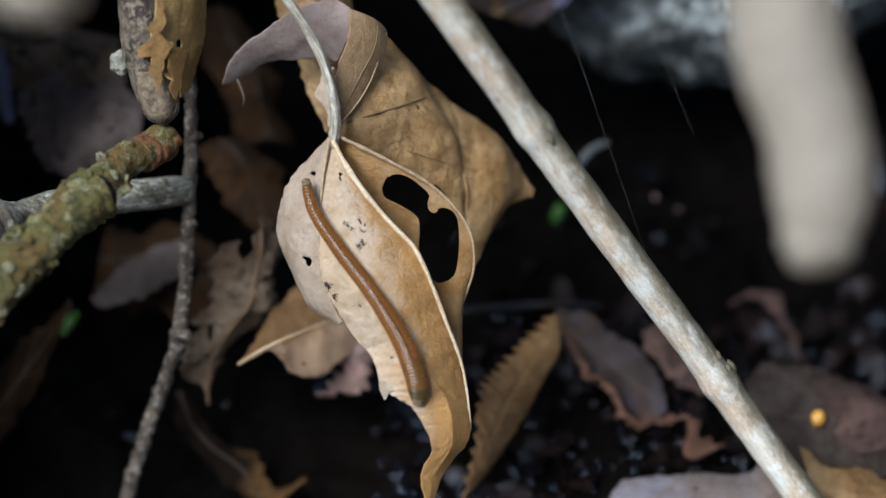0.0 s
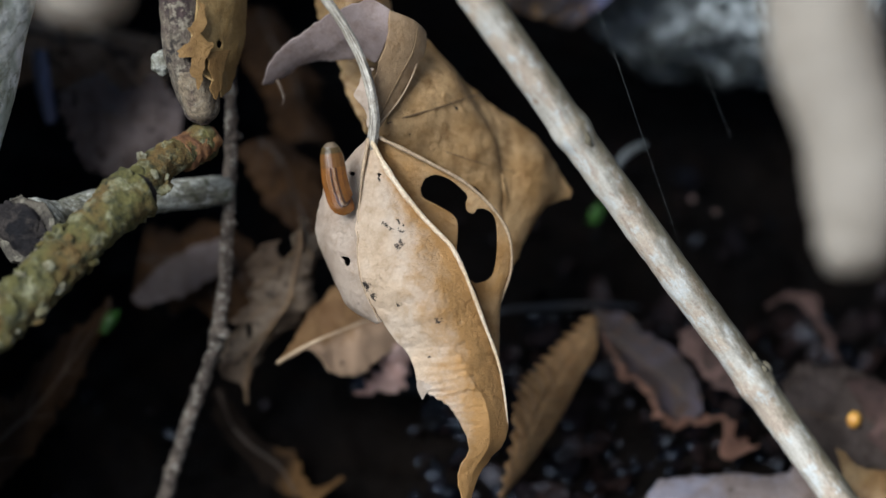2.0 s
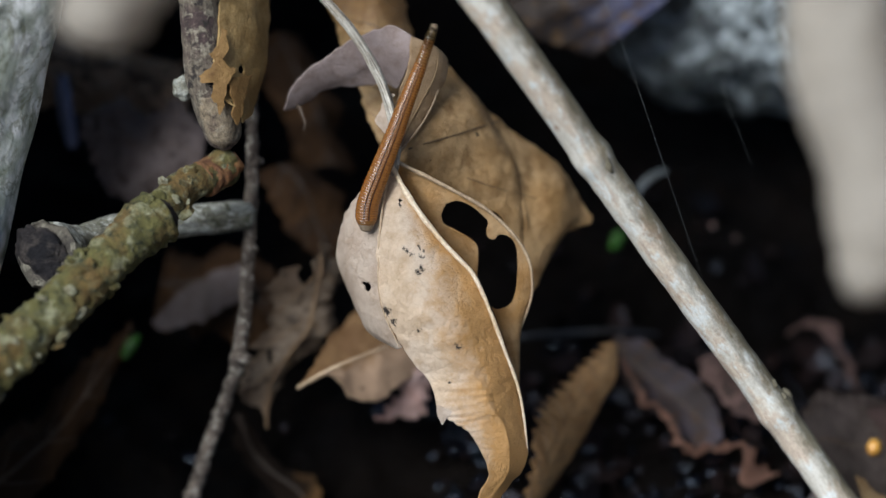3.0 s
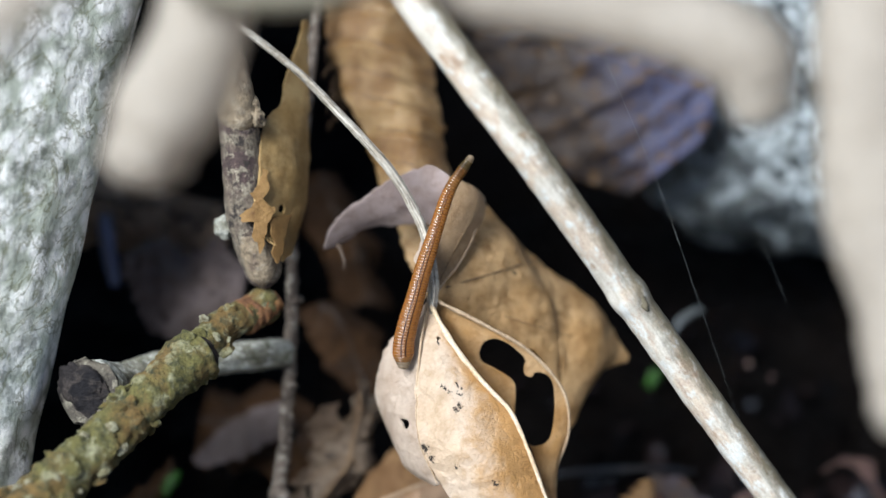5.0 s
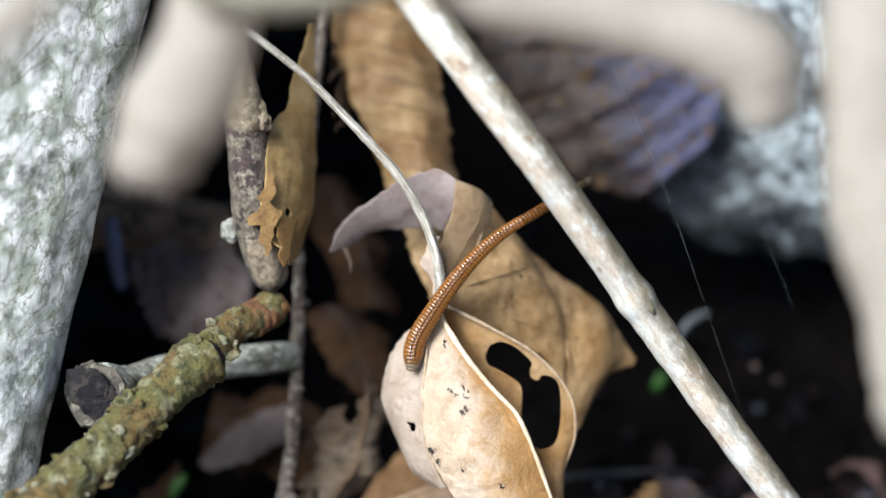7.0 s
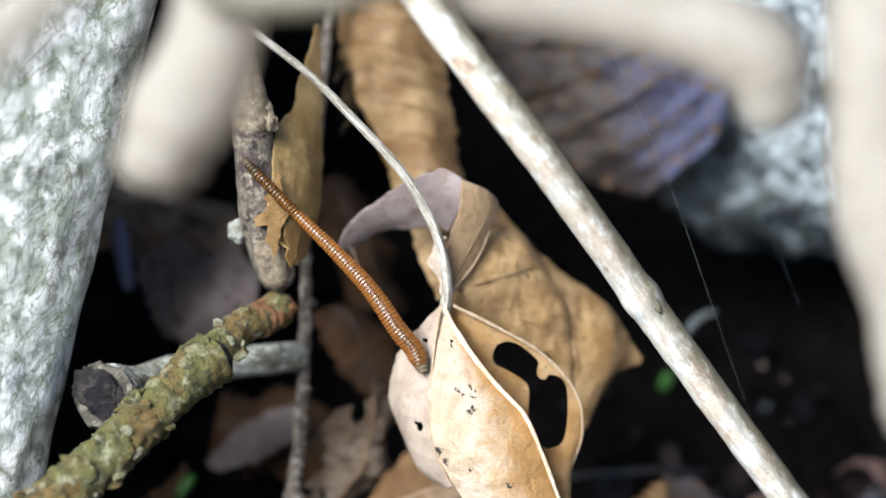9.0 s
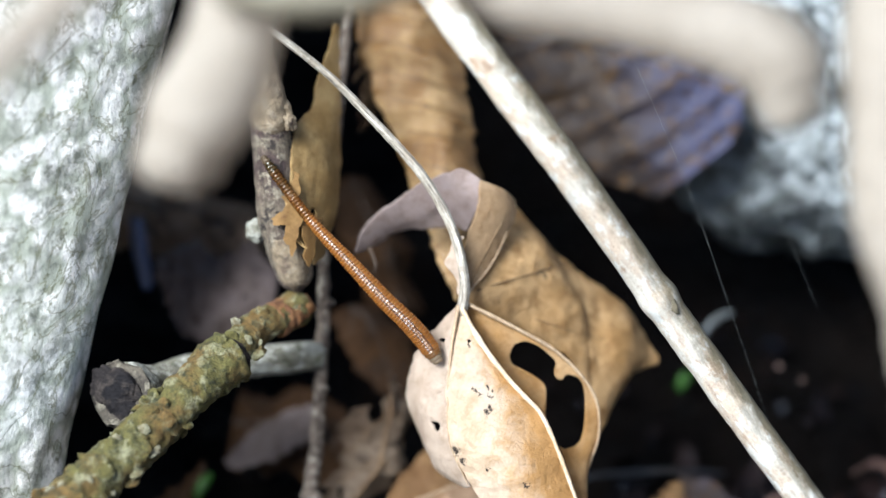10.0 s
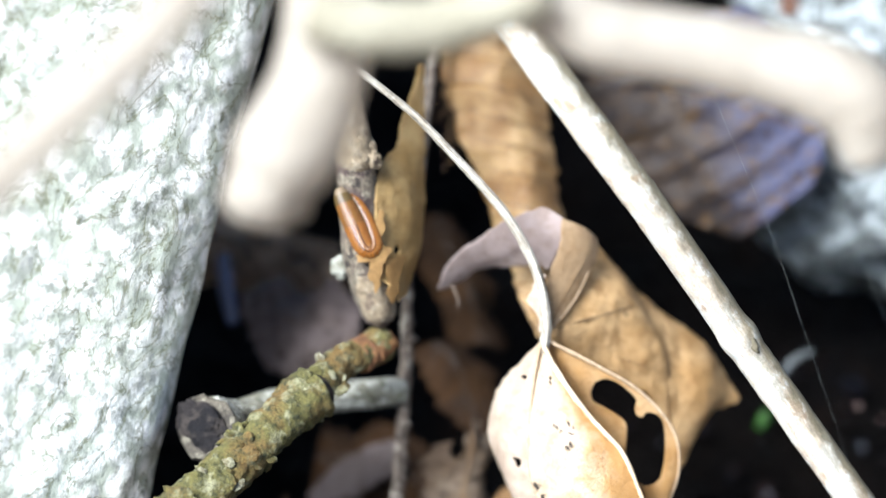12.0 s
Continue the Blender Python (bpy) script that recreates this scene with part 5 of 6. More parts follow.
def bits():
    for nm, m_, lab, cat, c, r, sd in (
        ("seed", M_SEED, "small round orange seed", "seed", (61.5, -44, -20), (0.95, 1.1, 0.9), 1),
        ("white_fungus", M_FUNGUS, "tiny white fungus on the soil", "fungus", (43.5, -16.4, -50), (0.22, 0.3, 0.2), 2),
        ("white_fungus", M_FUNGUS, "tiny pinkish white fungus on the soil", "fungus", (46.7, -18.2, -50.0), (0.2, 0.15, 0.15), 5),
    ):
        tagged(part(nm, lump(c, r, 0.15, seed=sd, cuts=3), m_), lab, cat)
    for pts, sd in (([(-36.3, -33.1, -30), (-35.2, -31.2, -30), (-34.2, -30, -30)], 1), ([(29.4, -19.6, -48), (30.2, -18.1, -48), (30.6, -16.9, -48)], 2)):
        tagged(part("green_shoot", tube(pts, [0.6, 0.9, 0.3], n=16, seg=10), M_GREEN), "small fresh green shoot in the litter", "plant")
    tagged(part("blue_grey_twig", tube([(-44.9, 4.3, -36), (-44.6, 0.8, -36), (-44, -2.6, -36), (-43.4, -5.4, -36)], [0.9, 1.1, 1.0, 0.7], n=24, seg=10), M_BLUE), "short blue grey twig in the shade", "twig")
    tagged(part("fallen_twig", tube([(14.5, -31.4, -38), (17.6, -30.8, -38), (23.8, -30.5, -40), (29.9, -30.3, -40), (35.4, -30.9, -42)], [0.3, 0.4, 0.4, 0.35, 0.25], n=40, seg=8, rough=0.2, grain=400), M_DARKTWIG), "thin dark twig lying across the litter", "twig")
    tagged(part("root_thread", tube([(32.1, -12.4, -42), (33.3, -10.4, -42), (35, -9.1, -42), (36.4, -8.7, -42)], [0.35, 0.55, 0.5, 0.3], n=24, seg=8), M_ROOTLET), "short grey curved rootlet", "root")
    tagged(part("spider_thread", tube([(15.6, 34, 12), (20.2, 23.1, 8), (27, 7.7, 4), (32.9, -8.4, 0), (38, -22, -6)], [0.014, 0.013, 0.013, 0.013, 0.013], n=60, seg=6), M_WHITE), "single strand of spider silk", "spider silk")
    tagged(part("spider_thread", tube([(31.7, 24.4, 2), (34, 18.3, 0), (36.7, 11, -3), (40.2, 2.2, -6), (44.5, -7.5, -10)], [0.009, 0.01, 0.009], n=50, seg=6), M_WHITE), "thin single strand of spider silk", "spider silk")


main_leaf()
sticks()
stones()
near_wood()
litter()
crumbs()
bits()


# ---- leech: rings of seven overlapping pieces, which slide and spread as it stretches and draws in ----
RINGS = 152


def bead(name, half, material):
    bm = bmesh.new()
    bmesh.ops.create_uvsphere(bm, u_segments=14, v_segments=8, radius=1)
    for v in bm.verts:
        x, y, z = v.co
        v.co = Vector((x * half[0], y * half[1], z * half[2])) / 1000
    return part(name, bm, material)


LEECH = tagged(new("leech"), "orange brown land leech with a pale line down its back", "leech")
PIECES = []


def leech():
    kinds = {}
    for i in range(RINGS):
        x = i / (RINGS - 1)
        k = min(1.0, 0.75 + 0.25 * min(1, x / 0.04), 0.6 + 0.4 * min(1, (1 - x) / 0.07))
        ridge = i % 2 == 1
        broad = i % 4 == 1
        k = round(k * 8) / 8 * (1.06 if broad else 1.03 if ridge else 0.97)
        tip = x < 0.02 or x > 0.975
        head = 2 if x > 0.93 else 1 if x > 0.82 or x < 0.04 else 0
        row = []
        for side, nm in ((-3, "belly_segment"), (-2, "flank_segment"), (-1, "side_segment"), (0, "back_segment"), (1, "side_segment"), (2, "flank_segment"), (3, "belly_segment")):
            key = (k, abs(side), tip, head, ridge, broad)
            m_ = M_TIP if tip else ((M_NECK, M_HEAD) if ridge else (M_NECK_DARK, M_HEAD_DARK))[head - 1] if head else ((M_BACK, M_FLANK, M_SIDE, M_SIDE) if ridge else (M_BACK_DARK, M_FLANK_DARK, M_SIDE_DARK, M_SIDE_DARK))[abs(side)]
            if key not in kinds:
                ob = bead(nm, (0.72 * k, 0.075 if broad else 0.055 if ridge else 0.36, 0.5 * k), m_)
                kinds[key] = ob.data
            else:
                ob = new(nm, kinds[key])
            ob.parent = LEECH
            row.append((side, k, ob))
        PIECES.append(row)


leech()
POSES = []


def bend(t, pts, wide):
    """The leech at t seconds: its middle line from sucker to head (slope mm) and its width along it, in mm."""
    POSES.append((t, pts, wide))


bend(0, [(-4.0, -12.2, 1.4), (-3.0, -15.8, 2.6), (-0.1, -20.2, 4.6), (3.9, -25.5, 6.6), (7.4, -31.3, 7.0), (9.1, -36.1, 6.6), (9.3, -38.9, 5.4)], [1.4, 1.7, 2.0, 2.1, 2.4, 2.7, 2.6])
bend(0.3, [(-3.8, -12.3, 1.4), (-2.7, -16.5, 2.6), (-0.3, -20.8, 4.6), (3.6, -27.2, 6.6), (7.1, -33.4, 7.0), (8.8, -37.1, 6.6), (9.5, -38.5, 5.4)], [1.4, 1.7, 2.0, 2.1, 2.4, 2.6, 2.6])
bend(0.6, [(-3.8, -12.4, 1.4), (-2.5, -16.5, 3.4), (-0.3, -20.8, 5.0), (2.5, -25.6, 6.6), (5.5, -30.6, 7.4), (7.9, -35.1, 7.4), (8.8, -36.9, 6.6)], [1.4, 1.7, 1.9, 2.1, 2.3, 2.5, 2.4])
bend(0.7, [(-3.5, -12.6, 1.4), (-2.4, -16.2, 3.4), (-1.0, -20.2, 5.8), (1.3, -25.5, 7.4), (3.6, -29.6, 8.2), (5.4, -33.2, 9.0), (6.3, -35.2, 9.0)], [1.4, 1.7, 1.9, 2.1, 2.3, 2.2, 1.7])
bend(0.8, [(-3.6, -12.6, 1.3), (-3.4, -15.5, 3.1), (-3.2, -18.8, 5.2), (-3.1, -22.8, 6.8), (-2.9, -26.9, 7.3), (-2.6, -30.9, 7.3), (-2.5, -33.4, 6.8)], [1.5, 1.8, 2.0, 2.1, 2.1, 2.1, 1.7])
bend(0.9, [(-3.5, -12.6, 1.3), (-3.4, -14.5, 3.1), (-3.2, -16.8, 5.2), (-3.1, -19.4, 6.8), (-2.9, -22.8, 7.3), (-2.7, -26.2, 6.8), (-2.7, -28.7, 6.2)], [1.7, 2.0, 2.2, 2.4, 2.4, 2.2, 1.8])
bend(1, [(-3.3, -12.7, 1), (-4.3, -13.5, 2.5), (-5.4, -14.5, 4), (-5.8, -16.1, 5.4), (-5.7, -18.1, 5.8), (-5.3, -20.3, 5.2), (-4.7, -22.3, 4.2)], [1.5, 2.2, 3.1, 3.6, 3.7, 3.4, 2.4])
bend(1.1, [(-3.5, -12.9, 1.0), (-5.0, -12.8, 2.3), (-6.0, -13.8, 3.9), (-6.4, -15.6, 5.2), (-6.0, -17.5, 5.2), (-5.0, -18.5, 4.4), (-4.4, -18.9, 3.5)], [2.0, 2.7, 3.1, 3.1, 3.1, 2.9, 2.2])
bend(1.2, [(-3.4, -12.6, 1.0), (-4.8, -11.7, 2.3), (-6.1, -12.0, 3.9), (-6.5, -13.7, 5.2), (-6.1, -15.7, 5.2), (-5.0, -16.5, 4.4), (-3.9, -16.1, 3.1)], [1.8, 2.9, 3.6, 3.8, 3.6, 2.9, 1.8])
bend(1.5, [(-3.4, -12.8, 1.0), (-4.9, -11.8, 1.8), (-6.1, -12.2, 2.8), (-6.6, -14.1, 3.5), (-6.3, -16.1, 3.5), (-5.2, -17.0, 3.0), (-4.0, -16.1, 2.2)], [1.8, 2.9, 3.6, 3.8, 3.6, 2.9, 1.8])
bend(1.6, [(-3.4, -12.9, 1.0), (-4.7, -11.8, 1.8), (-5.9, -11.9, 2.8), (-6.4, -13.7, 3.5), (-6.3, -15.6, 3.8), (-5.3, -16.5, 3.8), (-4.2, -15.9, 3.5)], [1.8, 2.9, 3.6, 3.8, 3.6, 2.9, 1.8])
bend(1.7, [(-3.4, -13.2, 1.0), (-4.6, -12.1, 1.8), (-5.7, -12.0, 2.8), (-6.3, -13.4, 3.8), (-6.4, -14.7, 4.2), (-6.0, -15.7, 5.0), (-5.2, -15.5, 5.5)], [2.0, 2.8, 3.1, 3.1, 3.1, 2.9, 2.4])
bend(1.75, [(-3.5, -13.6, 1.0), (-4.4, -13.2, 2.0), (-5.2, -13.0, 3.0), (-5.8, -13.4, 4.0), (-6.1, -13.7, 5.0), (-6.0, -14.0, 6.0), (-5.7, -13.9, 6.8)], [2.1, 2.8, 3.1, 3.1, 3.1, 3.1, 2.5])
bend(1.8, [(-3.6, -13.9, 1.0), (-4.3, -14.3, 2.0), (-5.1, -14.1, 2.8), (-5.8, -13.2, 3.8), (-6.0, -12.3, 4.5), (-5.9, -11.4, 5.2), (-5.6, -10.7, 5.8)], [2.2, 2.9, 3.1, 3.1, 3.1, 2.9, 2.4])
bend(1.9, [(-3.6, -14.2, 1.0), (-4.2, -14.8, 2.0), (-4.7, -13.8, 3.0), (-5.2, -12.3, 3.8), (-5.4, -10.8, 4.2), (-5.5, -9.4, 4.5), (-5.5, -8.2, 4.5)], [2.4, 3.1, 3.2, 3.2, 3.2, 3.1, 2.1])
bend(2, [(-3.7, -14.3, 1.0), (-4.3, -14.7, 2.0), (-4.8, -13.5, 3.0), (-5.2, -11.9, 3.5), (-5.4, -10.4, 3.8), (-5.6, -8.9, 3.8), (-5.7, -7.6, 3.8)], [2.7, 3.2, 3.2, 3.2, 3.1, 2.9, 2.0])
bend(2.1, [(-4.3, -14.9, 1.0), (-4.8, -14.8, 1.8), (-5.3, -13.5, 2.8), (-5.6, -11.8, 3.2), (-5.9, -9.7, 3.8), (-6.2, -7.8, 3.8), (-6.4, -6.2, 3.8)], [2.8, 3.1, 2.9, 2.8, 2.7, 2.4, 1.5])
bend(2.2, [(-4.3, -14.9, 1.0), (-4.8, -14.5, 1.8), (-5.3, -12.5, 2.8), (-5.8, -10.0, 3.2), (-6.4, -7.5, 3.8), (-6.9, -4.9, 4.0), (-7.3, -2.5, 4.0)], [2.8, 2.9, 2.7, 2.5, 2.4, 2.1, 1.3])
bend(2.3, [(-4.3, -14.9, 1.0), (-4.8, -14.1, 1.8), (-5.4, -11.7, 2.8), (-6.0, -8.9, 3.2), (-6.7, -5.8, 3.8), (-7.3, -2.4, 4.0), (-7.7, 0.4, 4.0)], [2.8, 2.8, 2.5, 2.4, 2.2, 2.0, 1.1])
bend(2.4, [(-4.3, -14.9, 1.0), (-4.8, -13.7, 1.8), (-5.3, -11.1, 2.8), (-5.7, -8.0, 3.2), (-5.9, -4.2, 3.8), (-5.6, -0.5, 4.0), (-5.1, 2.6, 4.0)], [2.8, 2.8, 2.5, 2.3, 2.1, 1.8, 1.0])
bend(2.5, [(-4.3, -14.9, 1.0), (-5.1, -13.3, 1.8), (-5.1, -9.9, 2.8), (-4.5, -6.5, 3.2), (-3.3, -3.1, 3.8), (-1.2, 0.2, 4.0), (1.1, 3.1, 4.0)], [2.9, 2.8, 2.6, 2.3, 2.1, 1.7, 1.0])
bend(2.6, [(-4.3, -14.9, 1.0), (-4.3, -12.9, 1.8), (-3.0, -10.2, 2.8), (-1.2, -7.4, 3.2), (0.8, -4.2, 3.5), (3.5, -1.5, 3.8), (7.0, 0.4, 3.8)], [2.9, 2.9, 2.7, 2.4, 2.1, 1.7, 1.0])
bend(2.7, [(-4.3, -14.9, 1.0), (-4.1, -12.7, 1.8), (-3.0, -10.2, 2.8), (-1.2, -6.9, 3.2), (1.0, -3.9, 3.5), (4.2, -1.2, 3.8), (7.8, 0.7, 3.8)], [2.9, 2.9, 2.7, 2.4, 2.1, 1.7, 1.0])
bend(2.8, [(-4.3, -14.9, 1.0), (-4.1, -12.6, 1.8), (-3.0, -10.1, 2.8), (-1.7, -6.8, 3.2), (-0.0, -3.7, 3.5), (2.5, 0.1, 3.8), (6.2, 3.9, 3.8)], [2.9, 2.9, 2.7, 2.4, 2.1, 1.7, 1.0])
bend(2.9, [(-4.3, -14.9, 1.0), (-3.7, -11.7, 1.8), (-2.3, -8.4, 2.8), (-0.7, -4.8, 3.2), (1.1, -1.2, 3.5), (3.4, 3.1, 3.8), (6.1, 7.2, 3.8)], [2.9, 2.8, 2.6, 2.3, 2.0, 1.6, 1.0])
bend(3, [(-4.0, -14.8, 1.0), (-3.7, -11.7, 1.8), (-2.3, -7.9, 2.8), (-0.8, -4.1, 3.2), (0.7, -0.0, 3.5), (2.4, 4.4, 3.8), (4.4, 9.9, 3.8)], [2.9, 2.8, 2.6, 2.3, 2.0, 1.6, 1.0])
bend(3.1, [(-4.3, -14.9, 1.0), (-4.1, -12.0, 1.8), (-3.0, -7.8, 2.8), (-1.9, -3.3, 3.2), (-0.9, 1.1, 3.5), (0.1, 5.9, 3.8), (1.2, 10.7, 3.8)], [2.9, 2.8, 2.6, 2.3, 2.0, 1.6, 1.0])
bend(3.3, [(-4.3, -14.9, 1.0), (-4.1, -11.9, 1.8), (-3.2, -7.4, 2.8), (-2.1, -2.6, 3.2), (-0.8, 2.2, 3.5), (0.3, 6.3, 3.8), (1.1, 11.1, 3.8)], [2.9, 2.8, 2.6, 2.3, 2.0, 1.6, 1.0])
bend(3.5, [(-3.8, -14.9, 1.0), (-4.0, -11.9, 1.8), (-2.9, -7.7, 2.8), (-1.6, -3.6, 3.2), (-0.4, 0.5, 3.5), (1.0, 5.0, 3.8), (2.5, 9.1, 3.8)], [2.9, 2.8, 2.6, 2.3, 2.0, 1.6, 1.0])
bend(3.7, [(-4.3, -14.9, 1.0), (-4.4, -11.7, 1.8), (-2.7, -7.2, 2.8), (-0.7, -3.1, 3.2), (1.9, 0.7, 3.5), (4.3, 5.2, 3.5), (4.3, 10.1, 3.5)], [2.9, 2.8, 2.6, 2.3, 2.0, 1.6, 1.0])
bend(4.1, [(-4.2, -14.7, 1.0), (-4.2, -11.3, 1.8), (-3.1, -6.8, 2.8), (-2.1, -2.3, 3.2), (-0.7, 2.6, 3.5), (1.2, 7.4, 3.5), (3.6, 11.6, 3.5)], [2.8, 2.7, 2.4, 2.2, 2.0, 1.6, 1.0])
bend(4.5, [(-4.2, -14.7, 1.0), (-4.2, -11.3, 1.8), (-3.1, -6.8, 2.8), (-2.3, -2.3, 3.2), (-1.7, 2.6, 3.5), (-0.7, 7.4, 3.5), (1.2, 11.9, 3.5)], [2.8, 2.7, 2.4, 2.2, 2.0, 1.6, 1.0])
bend(4.9, [(-4.2, -14.7, 1.0), (-4.1, -11.3, 1.8), (-2.8, -6.8, 2.8), (-1.6, -2.3, 3.2), (-0.0, 2.6, 3.5), (1.8, 7.1, 3.5), (4.7, 10.9, 3.2)], [2.8, 2.7, 2.4, 2.2, 2.0, 1.6, 1.0])
bend(5.3, [(-3.8, -15.1, 1.0), (-3.6, -11.9, 1.8), (-2.7, -7.4, 2.8), (-1.4, -2.9, 3.2), (-0.2, 1.6, 3.5), (0.9, 6.8, 3.5), (1.8, 12.7, 3.5)], [2.7, 2.5, 2.2, 1.9, 1.5, 1.1, 0.8])
bend(5.4, [(-3.9, -15.0, 1.0), (-3.7, -11.6, 1.8), (-2.6, -7.1, 2.8), (-1.4, -2.9, 3.2), (0.0, 1.6, 3.5), (1.3, 6.4, 3.5), (2.9, 15.2, 3.2)], [2.7, 2.5, 2.2, 1.9, 1.5, 1.1, 0.8])
bend(5.5, [(-4.0, -14.9, 1.0), (-3.8, -11.3, 1.8), (-2.7, -7.1, 2.8), (-1.4, -3.0, 3.2), (-0.1, 1.9, 3.5), (1.2, 7.1, 3.5), (2.9, 15.0, 3.2)], [2.7, 2.5, 2.2, 1.9, 1.5, 1.1, 0.8])
bend(5.6, [(-4.0, -14.8, 1.0), (-3.8, -11.3, 1.8), (-2.8, -7.1, 2.8), (-1.7, -2.9, 3.2), (-0.5, 1.6, 3.5), (0.6, 6.4, 3.5), (2.0, 14.4, 3.2)], [2.7, 2.5, 2.2, 1.9, 1.5, 1.1, 0.8])
bend(5.7, [(-4.0, -14.7, 1.0), (-3.7, -11.2, 1.8), (-2.4, -7.0, 2.8), (-1.0, -2.3, 3.2), (0.5, 2.3, 3.5), (2.1, 6.5, 3.2), (5.3, 13.6, 2.8)], [2.7, 2.5, 2.2, 1.9, 1.5, 1.1, 0.8])
bend(5.8, [(-3.9, -14.7, 1.0), (-3.4, -11.5, 1.8), (-1.9, -7.7, 2.8), (0.1, -4.2, 3.0), (3.6, 1.7, 2.8), (8.8, 6.9, 2.0), (14.4, 12.6, 1.0)], [2.7, 2.5, 2.2, 1.9, 1.5, 1.1, 0.8])
bend(5.9, [(-3.9, -14.6, 1.0), (-3.4, -11.5, 1.8), (-1.6, -8.2, 2.8), (0.8, -4.7, 3.0), (5.3, 0.3, 2.5), (11.6, 4.5, 1.5), (18.3, 7.5, -1.0)], [2.7, 2.5, 2.2, 1.9, 1.5, 1.1, 0.8])
bend(6, [(-3.9, -14.7, 1.0), (-3.3, -11.4, 1.8), (-1.3, -8.0, 2.8), (1.5, -4.5, 3.0), (6.3, 0.7, 2.5), (11.2, 4.4, 1.5), (15.9, 6.5, -1.0)], [2.7, 2.5, 2.2, 1.9, 1.5, 1.1, 0.8])
bend(6.1, [(-3.9, -14.7, 1.0), (-3.3, -11.4, 1.8), (-1.3, -8.0, 2.8), (1.5, -4.5, 3.0), (5.6, -0.5, 2.5), (10.2, 3.3, 1.5), (15.2, 6.2, -1.0)], [2.7, 2.5, 2.2, 1.9, 1.5, 1.1, 0.8])
bend(6.2, [(-3.9, -14.7, 1.0), (-3.3, -11.4, 1.8), (-1.5, -8.0, 2.8), (1.1, -4.5, 3.0), (6.4, 0.7, 2.5), (12.0, 5.5, 1.5), (17.3, 10.9, -1.0)], [2.7, 2.5, 2.2, 1.9, 1.5, 1.1, 0.8])
bend(6.3, [(-3.9, -14.7, 1.0), (-3.3, -11.4, 1.8), (-1.5, -8.0, 2.8), (1.1, -4.2, 3.0), (5.9, 0.8, 2.5), (11.2, 7.2, 1.5), (15.6, 13.2, -1.0)], [2.7, 2.5, 2.2, 1.9, 1.5, 1.1, 0.8])
bend(6.4, [(-3.8, -14.7, 1.0), (-3.2, -11.4, 1.8), (-1.4, -8.3, 2.8), (1.1, -4.2, 3.0), (4.2, 1.3, 2.5), (7.0, 7.2, 1.8), (10.6, 14.0, 0.0)], [2.7, 2.5, 2.2, 1.9, 1.5, 1.1, 0.8])
bend(6.5, [(-3.8, -14.7, 1.0), (-3.1, -11.4, 1.8), (-1.2, -8.3, 2.8), (1.5, -3.7, 3.0), (3.3, 1.1, 3.0), (4.3, 7.0, 2.8), (4.6, 16.4, 2.2)], [2.7, 2.5, 2.2, 1.9, 1.5, 1.1, 0.8])
bend(6.6, [(-3.8, -14.7, 1.0), (-3.3, -11.4, 1.8), (-2.0, -8.3, 2.8), (-0.3, -4.1, 3.2), (1.0, 1.5, 3.2), (1.2, 8.4, 3.2), (-0.0, 16.9, 3.0)], [2.7, 2.5, 2.2, 1.9, 1.5, 1.1, 0.8])
bend(6.7, [(-3.8, -14.7, 1.0), (-3.4, -11.4, 1.8), (-2.2, -8.2, 2.8), (-0.6, -4.6, 3.2), (1.1, 1.5, 3.2), (1.6, 9.1, 3.2), (1.0, 17.2, 3.0)], [2.7, 2.5, 2.2, 1.9, 1.5, 1.1, 0.8])
bend(6.8, [(-3.8, -14.7, 1.0), (-3.4, -11.4, 1.8), (-2.1, -7.9, 2.8), (-0.3, -3.0, 3.2), (1.6, 3.2, 3.2), (3.5, 9.8, 3.0), (5.5, 15.7, 2.5)], [2.7, 2.5, 2.2, 1.9, 1.5, 1.1, 0.8])
bend(6.9, [(-3.8, -14.7, 1.0), (-3.4, -11.4, 1.8), (-1.7, -8.2, 2.8), (1.1, -3.7, 3.2), (4.6, 1.5, 2.8), (9.4, 6.7, 1.8), (14.1, 12.6, -1.0)], [2.7, 2.5, 2.2, 1.9, 1.5, 1.1, 0.8])
bend(7, [(-3.9, -14.7, 1.0), (-3.4, -11.4, 1.8), (-1.4, -7.9, 2.8), (2.1, -3.0, 3.0), (6.6, 1.5, 2.5), (12.2, 5.0, 1.5), (18.3, 8.7, -1.0)], [2.7, 2.5, 2.2, 1.9, 1.5, 1.1, 0.8])
bend(7.1, [(-3.9, -14.7, 1.0), (-3.4, -11.4, 1.8), (-1.4, -7.9, 2.8), (1.4, -4.4, 3.0), (5.2, 0.4, 2.5), (11.6, 5.8, 1.5), (18.6, 11.1, -1.0)], [2.7, 2.5, 2.2, 1.9, 1.5, 1.1, 0.8])
bend(7.2, [(-4.0, -14.7, 1.0), (-3.5, -11.4, 1.8), (-1.4, -8.2, 2.8), (1.3, -4.1, 3.0), (4.1, -0.4, 2.8), (7.6, 3.4, 2.2), (11.9, 7.4, 1.5)], [2.7, 2.5, 2.2, 1.9, 1.5, 1.1, 0.8])
bend(7.5, [(-4.0, -14.7, 1.0), (-3.6, -11.4, 1.8), (-2.3, -7.9, 2.8), (-0.5, -3.4, 3.5), (1.0, 2.2, 4.0), (2.0, 7.7, 4.2), (3.8, 13.3, 4.2)], [2.7, 2.5, 2.2, 1.9, 1.5, 1.1, 0.8])
